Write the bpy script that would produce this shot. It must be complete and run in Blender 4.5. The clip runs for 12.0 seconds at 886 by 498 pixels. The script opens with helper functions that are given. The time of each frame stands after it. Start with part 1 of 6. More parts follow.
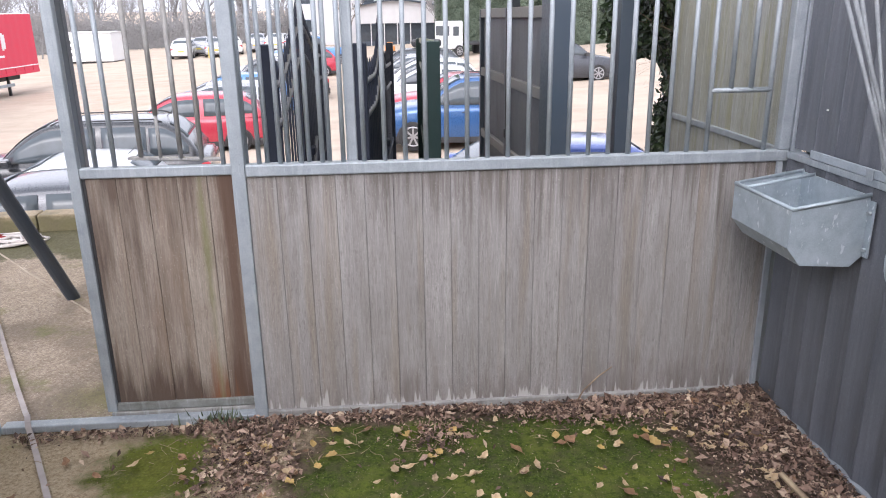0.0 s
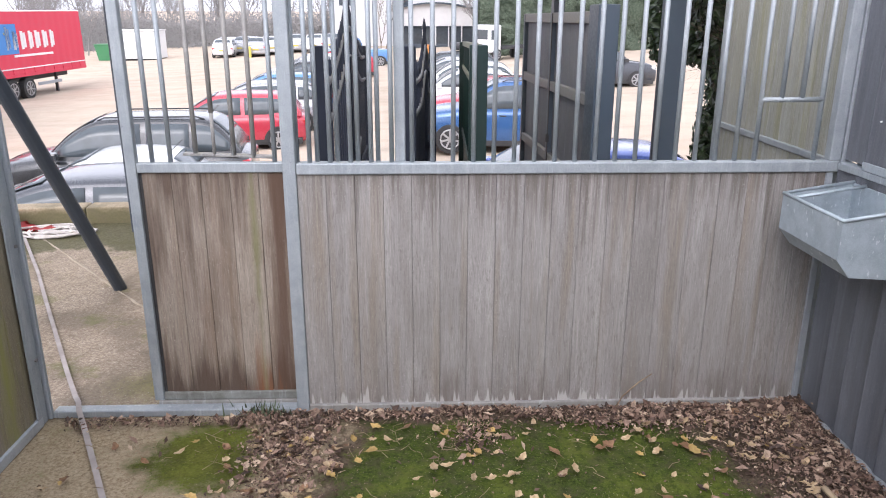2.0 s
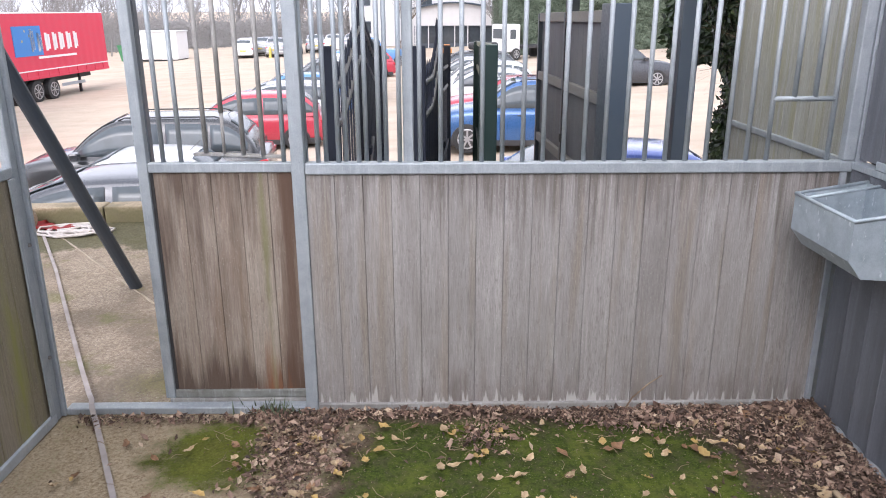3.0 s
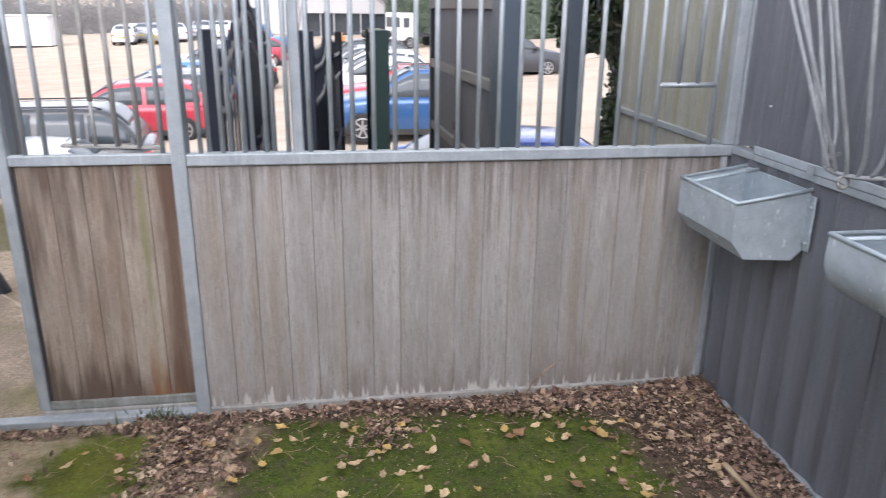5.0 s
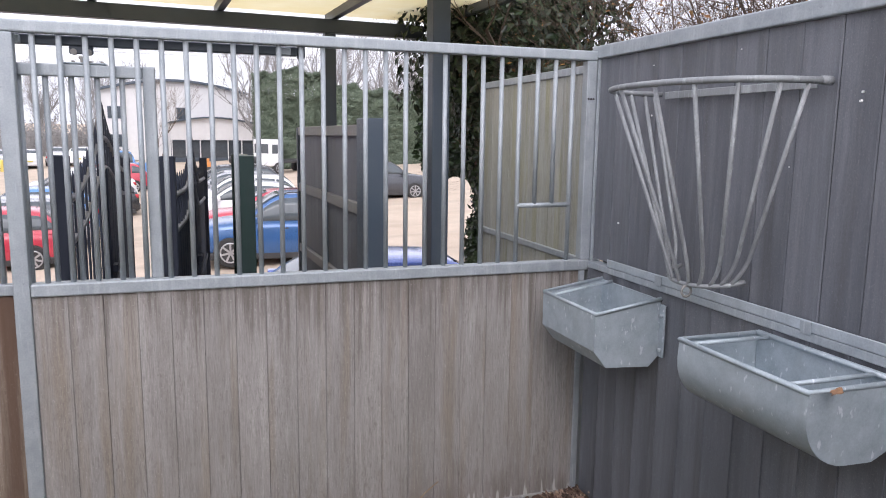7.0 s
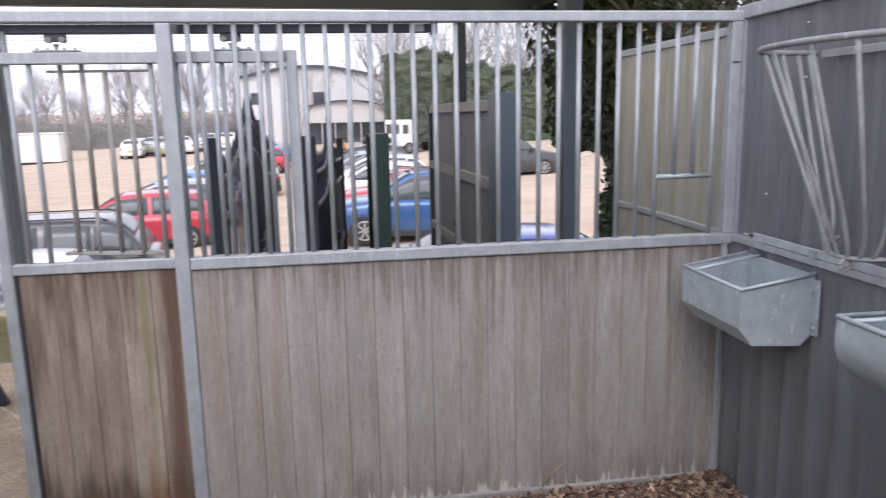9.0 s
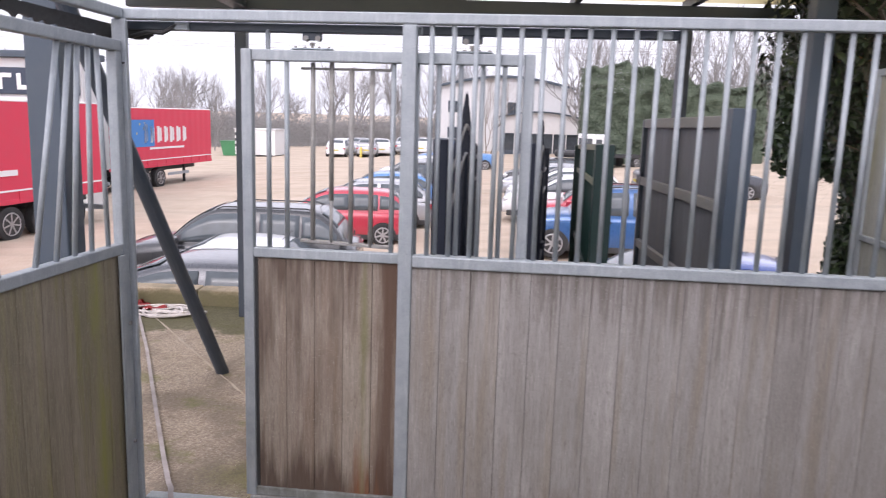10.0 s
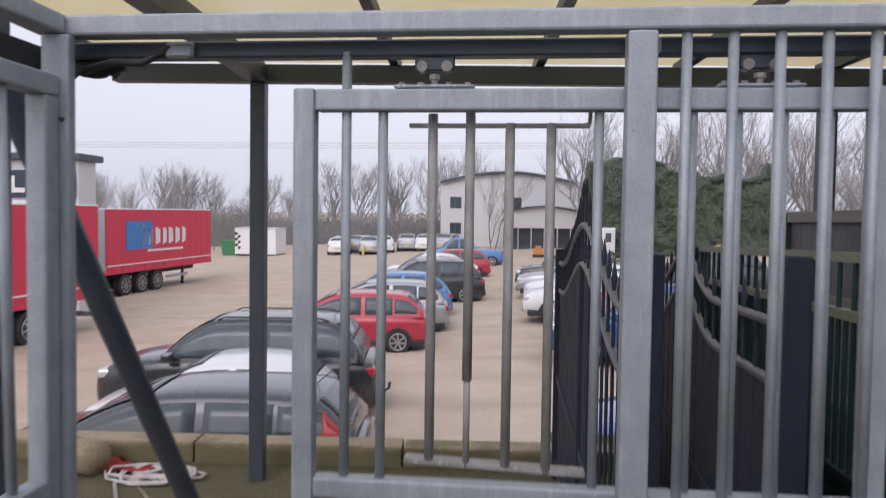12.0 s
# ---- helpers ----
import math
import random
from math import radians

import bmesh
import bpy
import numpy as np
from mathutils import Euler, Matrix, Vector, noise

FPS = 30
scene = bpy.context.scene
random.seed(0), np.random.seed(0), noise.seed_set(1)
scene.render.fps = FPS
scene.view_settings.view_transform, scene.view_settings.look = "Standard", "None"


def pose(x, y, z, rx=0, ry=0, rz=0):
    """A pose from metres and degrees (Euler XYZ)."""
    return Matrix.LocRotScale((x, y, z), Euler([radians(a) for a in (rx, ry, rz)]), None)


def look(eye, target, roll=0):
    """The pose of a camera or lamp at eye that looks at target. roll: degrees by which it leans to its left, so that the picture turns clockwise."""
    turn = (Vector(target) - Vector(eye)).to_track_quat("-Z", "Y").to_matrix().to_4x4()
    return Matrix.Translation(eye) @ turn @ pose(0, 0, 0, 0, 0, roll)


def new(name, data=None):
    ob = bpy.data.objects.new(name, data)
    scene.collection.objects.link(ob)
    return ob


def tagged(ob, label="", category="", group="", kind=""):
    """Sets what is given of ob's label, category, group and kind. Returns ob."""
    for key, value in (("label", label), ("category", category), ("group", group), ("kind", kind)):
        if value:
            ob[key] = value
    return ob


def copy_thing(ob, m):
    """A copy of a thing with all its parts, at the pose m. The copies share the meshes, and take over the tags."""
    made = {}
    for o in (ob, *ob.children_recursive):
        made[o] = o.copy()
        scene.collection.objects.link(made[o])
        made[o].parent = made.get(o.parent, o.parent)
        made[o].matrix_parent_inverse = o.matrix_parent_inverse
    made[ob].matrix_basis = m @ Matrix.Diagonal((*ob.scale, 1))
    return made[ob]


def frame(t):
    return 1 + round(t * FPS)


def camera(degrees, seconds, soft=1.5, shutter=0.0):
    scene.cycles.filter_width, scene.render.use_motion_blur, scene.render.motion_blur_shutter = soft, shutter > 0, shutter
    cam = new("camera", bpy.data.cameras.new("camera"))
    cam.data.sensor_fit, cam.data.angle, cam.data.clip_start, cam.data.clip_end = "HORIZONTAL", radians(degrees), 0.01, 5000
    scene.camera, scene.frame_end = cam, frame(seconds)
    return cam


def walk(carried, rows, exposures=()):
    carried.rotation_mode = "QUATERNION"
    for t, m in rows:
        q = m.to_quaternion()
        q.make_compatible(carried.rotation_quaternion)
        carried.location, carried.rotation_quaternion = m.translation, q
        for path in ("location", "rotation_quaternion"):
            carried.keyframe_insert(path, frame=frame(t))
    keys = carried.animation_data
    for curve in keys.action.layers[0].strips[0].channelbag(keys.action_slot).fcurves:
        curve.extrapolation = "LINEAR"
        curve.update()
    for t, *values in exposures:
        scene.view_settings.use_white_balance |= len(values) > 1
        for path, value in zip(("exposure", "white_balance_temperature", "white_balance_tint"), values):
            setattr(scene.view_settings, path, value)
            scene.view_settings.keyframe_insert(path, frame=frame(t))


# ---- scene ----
cam = camera(62.1, 12.0, 1.0, 0.32)
PATH = [
    (0, (-1.801, -3.108, 1.794), (-1.65, -1.208, 1.19), -0.8),
    (0.5, (-1.845, -3.119, 1.801), (-1.664, -1.226, 1.181), -0.4),
    (1, (-1.886, -3.137, 1.795), (-1.755, -1.235, 1.191), 0.1),
    (1.5, (-1.886, -3.135, 1.806), (-1.785, -1.231, 1.201), 0.2),
    (2, (-1.861, -3.141, 1.798), (-1.794, -1.233, 1.202), 0.1),
    (2.5, (-1.815, -3.142, 1.799), (-1.791, -1.233, 1.203), -0.2),
    (4.3, (-1.81, -3.136, 1.798), (-1.8, -1.232, 1.185), -0.2),
    (4.5, (-1.801, -3.131, 1.796), (-1.763, -1.229, 1.178), -0.1),
    (5, (-1.791, -3.068, 1.781), (-1.506, -1.189, 1.158), 0.6),
    (5.2, (-1.737, -3.069, 1.773), (-1.368, -1.195, 1.179), 0.4),
    (5.5, (-1.711, -3.077, 1.755), (-1.212, -1.214, 1.225), 0.4),
    (6, (-1.752, -3.069, 1.779), (-1.097, -1.23, 1.345), 0.6),
    (6.5, (-1.775, -3.074, 1.782), (-1.112, -1.216, 1.452), 1.1),
    (6.7, (-1.776, -3.074, 1.782), (-1.126, -1.207, 1.479), 1.0),
    (8.3, (-1.765, -3.078, 1.75), (-1.219, -1.18, 1.434), -1.1),
    (8.5, (-1.766, -3.07, 1.76), (-1.257, -1.165, 1.427), -0.9),
    (9, (-1.792, -3.068, 1.763), (-1.504, -1.122, 1.403), -1.2),
    (9.2, (-1.793, -3.08, 1.768), (-1.626, -1.12, 1.405), -1.1),
    (9.5, (-1.834, -3.089, 1.767), (-1.822, -1.121, 1.413), -0.5),
    (9.8, (-1.894, -3.054, 1.76), (-2.022, -1.087, 1.422), 0.7),
    (10, (-1.961, -2.976, 1.744), (-2.155, -1.013, 1.412), 1.8),
    (10.2, (-2.063, -2.873, 1.727), (-2.279, -0.915, 1.385), 2.5),
    (10.5, (-2.21, -2.737, 1.716), (-2.398, -0.785, 1.322), 2.7),
    (10.7, (-2.284, -2.616, 1.713), (-2.476, -0.671, 1.292), 1.9),
    (11, (-2.386, -2.371, 1.685), (-2.584, -0.425, 1.269), 1.9),
    (11.2, (-2.445, -2.184, 1.711), (-2.631, -0.231, 1.323), 1.7),
    (11.5, (-2.528, -1.919, 1.73), (-2.738, 0.053, 1.476), 1.0),
    (11.7, (-2.594, -1.74, 1.735), (-2.83, 0.237, 1.548), 0.5),
    (12, (-2.654, -1.472, 1.755), (-2.851, 0.517, 1.679), 0.8),
]
walk(cam, [(t, look(eye, target, roll)) for t, eye, target, roll in PATH], [(t, s, k, m) for t, s, k, m in ((0.0, 1.12, 6380, 18), (2.6, 1.15, 6380, 18), (4.5, 1.15, 6380, 17), (5.2, 1.14, 6400, 17), (5.6, 1.1, 6420, 17), (6.5, 0.89, 6480, 18), (8.5, 0.83, 6540, 20), (9.5, 0.81, 6530, 22), (10.0, 0.79, 6550, 23), (10.5, 0.76, 6560, 22), (11.1, 0.77, 6500, 21), (11.5, 0.47, 6400, 21), (12.0, 0.04, 6480, 20))])
SKY, SUN = 0.125, 0.36
RACK_Y, RACK_HALF, RACK_DEEP = -0.935, 0.412, 0.372
BRACE_FOOT, BRACE_TOP = (-4.01, 1.92, -0.06), (-4.145, 0.147, 2.7)

# ---------------------------------------------------------------- light
world = bpy.data.worlds.new("overcast_sky")
scene.world = world
world.use_nodes = True
wn, wl = world.node_tree.nodes, world.node_tree.links
wn.clear()
sky = wn.new("ShaderNodeTexSky")
sky.sky_type, sky.sun_disc = "NISHITA", False
sky.sun_elevation, sky.sun_rotation = radians(38), radians(194)
sky.dust_density, sky.air_density, sky.altitude = 6.0, 1.0, 50
hsv = wn.new("ShaderNodeHueSaturation")
hsv.inputs["Saturation"].default_value = 0.12
cloud_mix = wn.new("ShaderNodeMixRGB")
cloud_mix.inputs[0].default_value = 0.6
cloud_mix.inputs[2].default_value = (8.1, 8.75, 9.7, 1)
wbg = wn.new("ShaderNodeBackground")
wbg.inputs["Strength"].default_value = SKY
wout = wn.new("ShaderNodeOutputWorld")
wl.new(sky.outputs[0], hsv.inputs["Color"])
wl.new(hsv.outputs[0], cloud_mix.inputs[1])
wl.new(cloud_mix.outputs[0], wbg.inputs["Color"])
wl.new(wbg.outputs[0], wout.inputs["Surface"])
sun_data = bpy.data.lights.new("sun", "SUN")
sun_data.energy, sun_data.angle, sun_data.color = SUN, radians(35), (1.0, 0.985, 0.97)
sun = new("sun", sun_data)
sun.matrix_world = look((-2.6, -10.5, 11), (0, 0, 0))

# ---------------------------------------------------------------- materials


class Nodes:
    """A small wrapper that builds one node material."""

    def __init__(self, name, rough=0.6, metal=0.0, spec=0.5):
        self.mat = bpy.data.materials.new(name)
        self.mat.use_nodes = True
        self.n, self.l = self.mat.node_tree.nodes, self.mat.node_tree.links
        self.bsdf = self.n["Principled BSDF"]
        self.bsdf.inputs["Roughness"].default_value = rough
        self.bsdf.inputs["Metallic"].default_value = metal
        self.bsdf.inputs["Specular IOR Level"].default_value = spec
        self.coord = self.n.new("ShaderNodeTexCoord").outputs["Object"]

    def scaled(self, sx, sy, sz, shift=None):
        m = self.n.new("ShaderNodeMapping")
        m.inputs["Scale"].default_value = (sx, sy, sz)
        self.l.new(self.coord, m.inputs["Vector"])
        if shift is not None:
            self.l.new(shift, m.inputs["Location"])
        return m.outputs[0]

    def noise(self, vec, scale, detail=4.0, rough=0.55, dist=0.0):
        t = self.n.new("ShaderNodeTexNoise")
        t.inputs["Scale"].default_value, t.inputs["Detail"].default_value = scale, detail
        t.inputs["Roughness"].default_value, t.inputs["Distortion"].default_value = rough, dist
        self.l.new(vec, t.inputs["Vector"])
        return t.outputs[0]

    def ramp(self, fac, *stops):
        r = self.n.new("ShaderNodeValToRGB")
        e = r.color_ramp.elements
        while len(e) < len(stops):
            e.new(0.5)
        for el, (p, c) in zip(e, stops):
            el.position = p
            el.color = (c, c, c, 1) if isinstance(c, (int, float)) else (*c, 1)
        self.l.new(fac, r.inputs[0])
        return r.outputs[0]

    def mix(self, fac, a, b, mode="MIX"):
        m = self.n.new("ShaderNodeMixRGB")
        m.blend_type = mode
        for sock, v in zip(m.inputs, (fac, a, b)):
            if isinstance(v, (int, float)):
                sock.default_value = v if sock.type == "VALUE" else (v, v, v, 1)
            elif isinstance(v, tuple):
                sock.default_value = (*v, 1)
            else:
                self.l.new(v, sock)
        return m.outputs[0]

    def math(self, op, a, b=0.0):
        m = self.n.new("ShaderNodeMath")
        m.operation = op
        for sock, v in zip(m.inputs, (a, b)):
            if isinstance(v, (int, float)):
                sock.default_value = v
            else:
                self.l.new(v, sock)
        return m.outputs[0]

    def axis(self, n):
        s = self.n.new("ShaderNodeSeparateXYZ")
        self.l.new(self.coord, s.inputs[0])
        return s.outputs[n]

    def chance(self):
        return self.n.new("ShaderNodeObjectInfo").outputs["Random"]

    def island(self):
        return self.n.new("ShaderNodeNewGeometry").outputs["Random Per Island"]

    def done(self, colour=None, rough=None, bump=None, strength=0.3, distance=0.01):
        if colour is not None:
            if isinstance(colour, tuple):
                self.bsdf.inputs["Base Color"].default_value = (*colour, 1)
            else:
                self.l.new(colour, self.bsdf.inputs["Base Color"])
        if rough is not None:
            self.l.new(rough, self.bsdf.inputs["Roughness"])
        if bump is not None:
            b = self.n.new("ShaderNodeBump")
            b.inputs["Strength"].default_value, b.inputs["Distance"].default_value = strength, distance
            self.l.new(bump, b.inputs["Height"])
            self.l.new(b.outputs[0], self.bsdf.inputs["Normal"])
        return self.mat


def galvanised(name, lo, hi, metal=0.55, rough=0.5):
    k = Nodes(name, rough, metal)
    blotch = k.noise(k.coord, 14, 5, 0.6)
    fine = k.noise(k.coord, 160, 3)
    drip = k.noise(k.scaled(30, 30, 4), 1.0, 3)
    c = k.ramp(blotch, (0.3, lo), (0.7, hi))
    c = k.mix(k.ramp(drip, (0.55, 0.0), (0.75, 0.5)), c, (0.52, 0.55, 0.57))
    smear = k.noise(k.scaled(60, 60, 5), 1.0, 3, 0.6)
    c = k.mix(k.ramp(smear, (0.6, 0.0), (0.72, 0.35)), c, (0.56, 0.60, 0.63))
    c = k.mix(k.ramp(k.noise(k.coord, 55, 3), (0.66, 0.0), (0.74, 0.35)), c, (0.16, 0.17, 0.175))
    c = k.mix(0.18, c, fine, "OVERLAY")
    return k.done(c, k.ramp(blotch, (0.2, rough - 0.12), (0.8, rough + 0.14)), fine, 0.12, 0.002)


def boards(name, base_lo, base_hi, dark, light, stain=0.6, streak=1.0, warm=(0.16, 0.09, 0.05), fibre=0.6, runs_from=0.0, wet=(0.07, 0.042, 0.03), tips=False, rust_at=None, moss_at=None, moss_axis=0, rough=0.62, darkened=0.0, speck=0.85):
    """Weathered wood-composite boards: long streaks down the board, short dark fibres, run marks, pale specks."""
    k = Nodes(name, 0.75)
    shift = k.math("MULTIPLY", k.chance(), 37.0)
    local, world_pos = k.coord, k.n.new("ShaderNodeNewGeometry").outputs["Position"]
    k.coord = world_pos
    streaks = k.noise(k.scaled(24, 24, 1.1), 1.0, 7, 0.7)
    wide = k.noise(k.scaled(3.2, 3.2, 0.8), 1.0, 5, 0.65)
    run = k.noise(k.scaled(34, 34, 1.6), 1.0, 5, 0.6)
    wx, wy, wz = k.axis(0), k.axis(1), k.axis(2)
    k.coord = local
    z = k.axis(2)
    grain = k.noise(k.scaled(210, 210, 12, shift), 1.0, 5, 0.75)
    fibres = k.noise(k.scaled(190, 190, 30, shift), 1.0, 4, 0.7)
    patch = k.noise(k.scaled(9, 9, 2.2, shift), 1.0, 4, 0.6)
    specks = k.noise(k.coord, 150, 2)
    grit = k.noise(k.scaled(1, 1, 0.5, shift), 330, 3, 0.75)
    c = k.ramp(streaks, (0.25, base_lo), (0.72, base_hi))
    c = k.mix(k.math("MULTIPLY", k.ramp(wide, (0.42, 0.0), (0.66, 1.0)), stain), c, dark)
    c = k.mix(k.ramp(run, (0.54, 0.0), (0.72, 0.5 * streak)), c, light)
    c = k.mix(k.math("MULTIPLY", k.ramp(k.noise(k.scaled(12, 12, 0.7, shift), 1.3, 4), (0.52, 0.0), (0.72, 1.0)), 0.6), c, warm)
    tint = k.ramp(k.chance(), (0.0, 0.93), (1.0, 1.05))
    c = k.mix(1.0, c, tint, "MULTIPLY")
    c = k.mix(0.6 if fibre > 0.2 else 0.22, c, grain, "OVERLAY")
    dense = k.math("ADD", fibres, k.math("MULTIPLY", k.math("SUBTRACT", patch, 0.5), 0.35))
    c = k.mix(k.math("MULTIPLY", k.ramp(dense, (0.56, 0.0), (0.72, 1.0)), fibre), c, tuple(v * 0.8 for v in dark))
    if runs_from:
        drip = k.noise(k.scaled(40, 40, 1.4, shift), 1.0, 4, 0.6)
        reach = k.math("MULTIPLY", k.math("SUBTRACT", drip, 0.38), 1.5)
        tongue = k.math("SUBTRACT", reach, k.math("SUBTRACT", runs_from, z))
        c = k.mix(k.ramp(tongue, (0.0, 0.0), (0.3, 0.7 if not rust_at else 0.0)), c, wet)
    c = k.mix(0.4, c, grit, "OVERLAY")
    c = k.mix(k.ramp(specks, (0.645, 0.0), (0.69, speck)), c, light)
    if darkened:
        k.coord = world_pos
        blot = k.noise(k.scaled(5.5, 5.5, 1.1), 1.0, 6, 0.7)
        k.coord = local
        c = k.mix(k.ramp(blot, (0.48, 0.0), (0.72, darkened * 0.8)), c, (0.155, 0.14, 0.124))
        # darker brown towards the board's foot, with a ragged upper edge
        foot_tone = k.math("ADD", k.math("MULTIPLY", k.math("SUBTRACT", blot, 0.36), 1.0), k.math("MULTIPLY", k.math("SUBTRACT", streaks, 0.5), 1.0))
        c = k.mix(k.ramp(k.math("SUBTRACT", foot_tone, z), (-0.32, 0.0), (0.3, darkened * 1.5)), c, (0.125, 0.098, 0.08))
    if tips:
        teeth = k.math("SUBTRACT", k.math("MULTIPLY", k.math("SUBTRACT", k.noise(k.scaled(38, 38, 1, shift), 1.0, 2), 0.5), 0.4), z)
        c = k.mix(k.ramp(teeth, (0.0, 0.0), (0.02, 0.6)), c, light)
    if rust_at:
        runs = k.noise(k.scaled(24, 24, 1.0, shift), 1.0, 6, 0.62)
        broad = k.noise(k.scaled(7, 7, 0.9, shift), 1.0, 3)
        reach = k.math("ADD", k.math("MULTIPLY", k.math("SUBTRACT", runs, 0.36), 1.3), k.math("MULTIPLY", k.math("SUBTRACT", broad, 0.44), 1.7))
        tongue = k.math("SUBTRACT", reach, k.math("SUBTRACT", runs_from, z))
        pool = k.math("SUBTRACT", k.math("ADD", k.math("MULTIPLY", k.math("SUBTRACT", runs, 0.3), 0.75), 0.05), z)
        c = k.mix(k.ramp(tongue, (-0.05, 0.0), (0.4, 0.85)), c, wet)
        c = k.mix(k.ramp(pool, (0.0, 0.0), (0.16, 0.85)), c, wet)
        seep = k.math("SUBTRACT", k.math("ADD", 0.075, k.math("MULTIPLY", k.math("SUBTRACT", runs, 0.5), 0.2)), k.math("ABSOLUTE", k.math("SUBTRACT", wx, rust_at + 0.115)))
        c = k.mix(k.ramp(seep, (0.0, 0.0), (0.05, 0.8)), c, (0.10, 0.056, 0.036))
        dx = k.math("MULTIPLY", k.math("ABSOLUTE", k.math("SUBTRACT", wx, rust_at)), 6.5)
        dz = k.math("MULTIPLY", k.math("SUBTRACT", wz, 0.12), 1.6)
        near = k.math("SUBTRACT", k.math("ADD", 0.55, k.math("MULTIPLY", k.math("SUBTRACT", runs, 0.5), 1.6)), k.math("ADD", dx, dz))
        c = k.mix(k.ramp(near, (0.0, 0.0), (0.6, 0.75)), c, (0.27, 0.105, 0.04))
    if moss_at:
        dx = k.math("MULTIPLY", k.math("ABSOLUTE", k.math("SUBTRACT", (wx, wy)[moss_axis], moss_at)), 26 - 18 * moss_axis)
        near = k.math("SUBTRACT", k.math("ADD", 0.5, k.math("MULTIPLY", k.math("SUBTRACT", patch, 0.5), 2.0)), dx)
        c = k.mix(k.ramp(near, (0.0, 0.0), (0.7, 0.6 + 0.25 * moss_axis)), c, (0.24, 0.245, 0.06) if moss_axis else (0.15, 0.16, 0.05))
    h = k.mix(0.5, k.mix(0.5, grain, fibres), streaks)
    return k.done(c, k.ramp(streaks, (0.3, rough), (0.7, rough + 0.23)), h, 0.45 if fibre > 0.2 else 0.2, 0.003)


def paint(name, colour, rough=0.35, metal=0.0, dirt=0.25, coat=0.0):
    k = Nodes(name, rough, metal)
    d = k.noise(k.coord, 3.0, 5, 0.6)
    f = k.noise(k.coord, 60, 3)
    dirtier = tuple(0.7 * v + 0.05 for v in colour)
    c = k.mix(k.math("MULTIPLY", k.ramp(d, (0.4, 0.0), (0.75, 1.0)), dirt), colour, dirtier)
    if coat:
        k.bsdf.inputs["Coat Weight"].default_value = coat
        k.bsdf.inputs["Coat Roughness"].default_value = 0.08
    return k.done(c, k.ramp(f, (0.3, max(rough - 0.06, 0.05)), (0.7, rough + 0.1)))


def glass(name, tint, rough=0.06):
    k = Nodes(name, rough, 0.0, 0.5)
    d = k.noise(k.coord, 4, 3)
    return k.done(k.mix(k.ramp(d, (0.3, 0.0), (0.8, 0.4)), tint, tuple(v * 1.8 + 0.01 for v in tint)))


STEEL = galvanised("galvanised_steel", (0.29, 0.325, 0.35), (0.39, 0.425, 0.45), 0.3, 0.58)
STEEL_BRIGHT = galvanised("bright_galvanised_sheet", (0.35, 0.395, 0.43), (0.48, 0.535, 0.575), 0.35, 0.5)


def spangled(name):
    """Galvanised sheet with pale streaky splashes of dried lime."""
    k = Nodes(name, 0.5, 0.3)
    blotch = k.noise(k.coord, 16, 5, 0.6)
    fine = k.noise(k.coord, 160, 3)
    c = k.ramp(blotch, (0.3, (0.31, 0.365, 0.40)), (0.7, (0.44, 0.50, 0.54)))
    c = k.mix(k.ramp(k.noise(k.scaled(1, 1, 0.45), 58, 2, 0.5), (0.66, 0.0), (0.71, 0.5)), c, (0.78, 0.81, 0.83))
    c = k.mix(k.ramp(k.noise(k.coord, 5, 5, 0.7), (0.55, 0.0), (0.7, 0.4)), c, (0.26, 0.28, 0.29))
    c = k.mix(0.14, c, fine, "OVERLAY")
    return k.done(c, k.ramp(blotch, (0.2, 0.4), (0.8, 0.62)), fine, 0.1, 0.002)


RACK_STEEL = galvanised("dull_rack_steel", (0.21, 0.222, 0.232), (0.30, 0.315, 0.325), 0.3, 0.6)
ZINC_SHEET = spangled("lime_splashed_zinc_sheet")
STEEL_OLD = galvanised("weathered_steel", (0.22, 0.21, 0.20), (0.36, 0.35, 0.33), 0.2, 0.65)
STEEL_GRIMY = galvanised("grimy_steel", (0.15, 0.15, 0.13), (0.29, 0.30, 0.29), 0.15, 0.7)
BOARD_GREY = boards("grey_weathered_board", (0.245, 0.226, 0.216), (0.36, 0.342, 0.332), (0.172, 0.154, 0.141), (0.56, 0.54, 0.52), 0.5, 0.35, (0.235, 0.188, 0.14), 0.65, 1.11, (0.10, 0.082, 0.068), True, darkened=0.45, speck=0.45)
BOARD_BROWN = boards("brown_stained_board", (0.228, 0.188, 0.15), (0.37, 0.322, 0.272), (0.13, 0.085, 0.06), (0.48, 0.43, 0.38), 0.5, 0.6, (0.18, 0.112, 0.07), 0.5, 1.064, (0.08, 0.051, 0.036), False, -2.605, -2.595)
BOARD_GREEN = boards("algae_board", (0.20, 0.165, 0.12), (0.31, 0.268, 0.21), (0.15, 0.135, 0.07), (0.36, 0.34, 0.28), 0.5, 0.4, (0.21, 0.20, 0.05), 0.3, moss_at=-0.27, moss_axis=1)
BOARD_PALE = boards("pale_algae_board", (0.275, 0.28, 0.25), (0.405, 0.41, 0.385), (0.24, 0.24, 0.175), (0.48, 0.47, 0.43), 0.5, 0.5, (0.25, 0.24, 0.10), 0.25)
BOARD_DARK = boards("charcoal_board", (0.098, 0.105, 0.122), (0.18, 0.19, 0.212), (0.088, 0.094, 0.105), (0.26, 0.27, 0.29), 0.5, 0.5, (0.085, 0.088, 0.092), 0.1, rough=0.4, speck=0.35)
DARK_PAINT = paint("anthracite_paint", (0.045, 0.06, 0.08), 0.42, 0.0, 0.5)
DARK_POST = paint("slate_grey_paint", (0.052, 0.074, 0.10), 0.45, 0.0, 0.5)
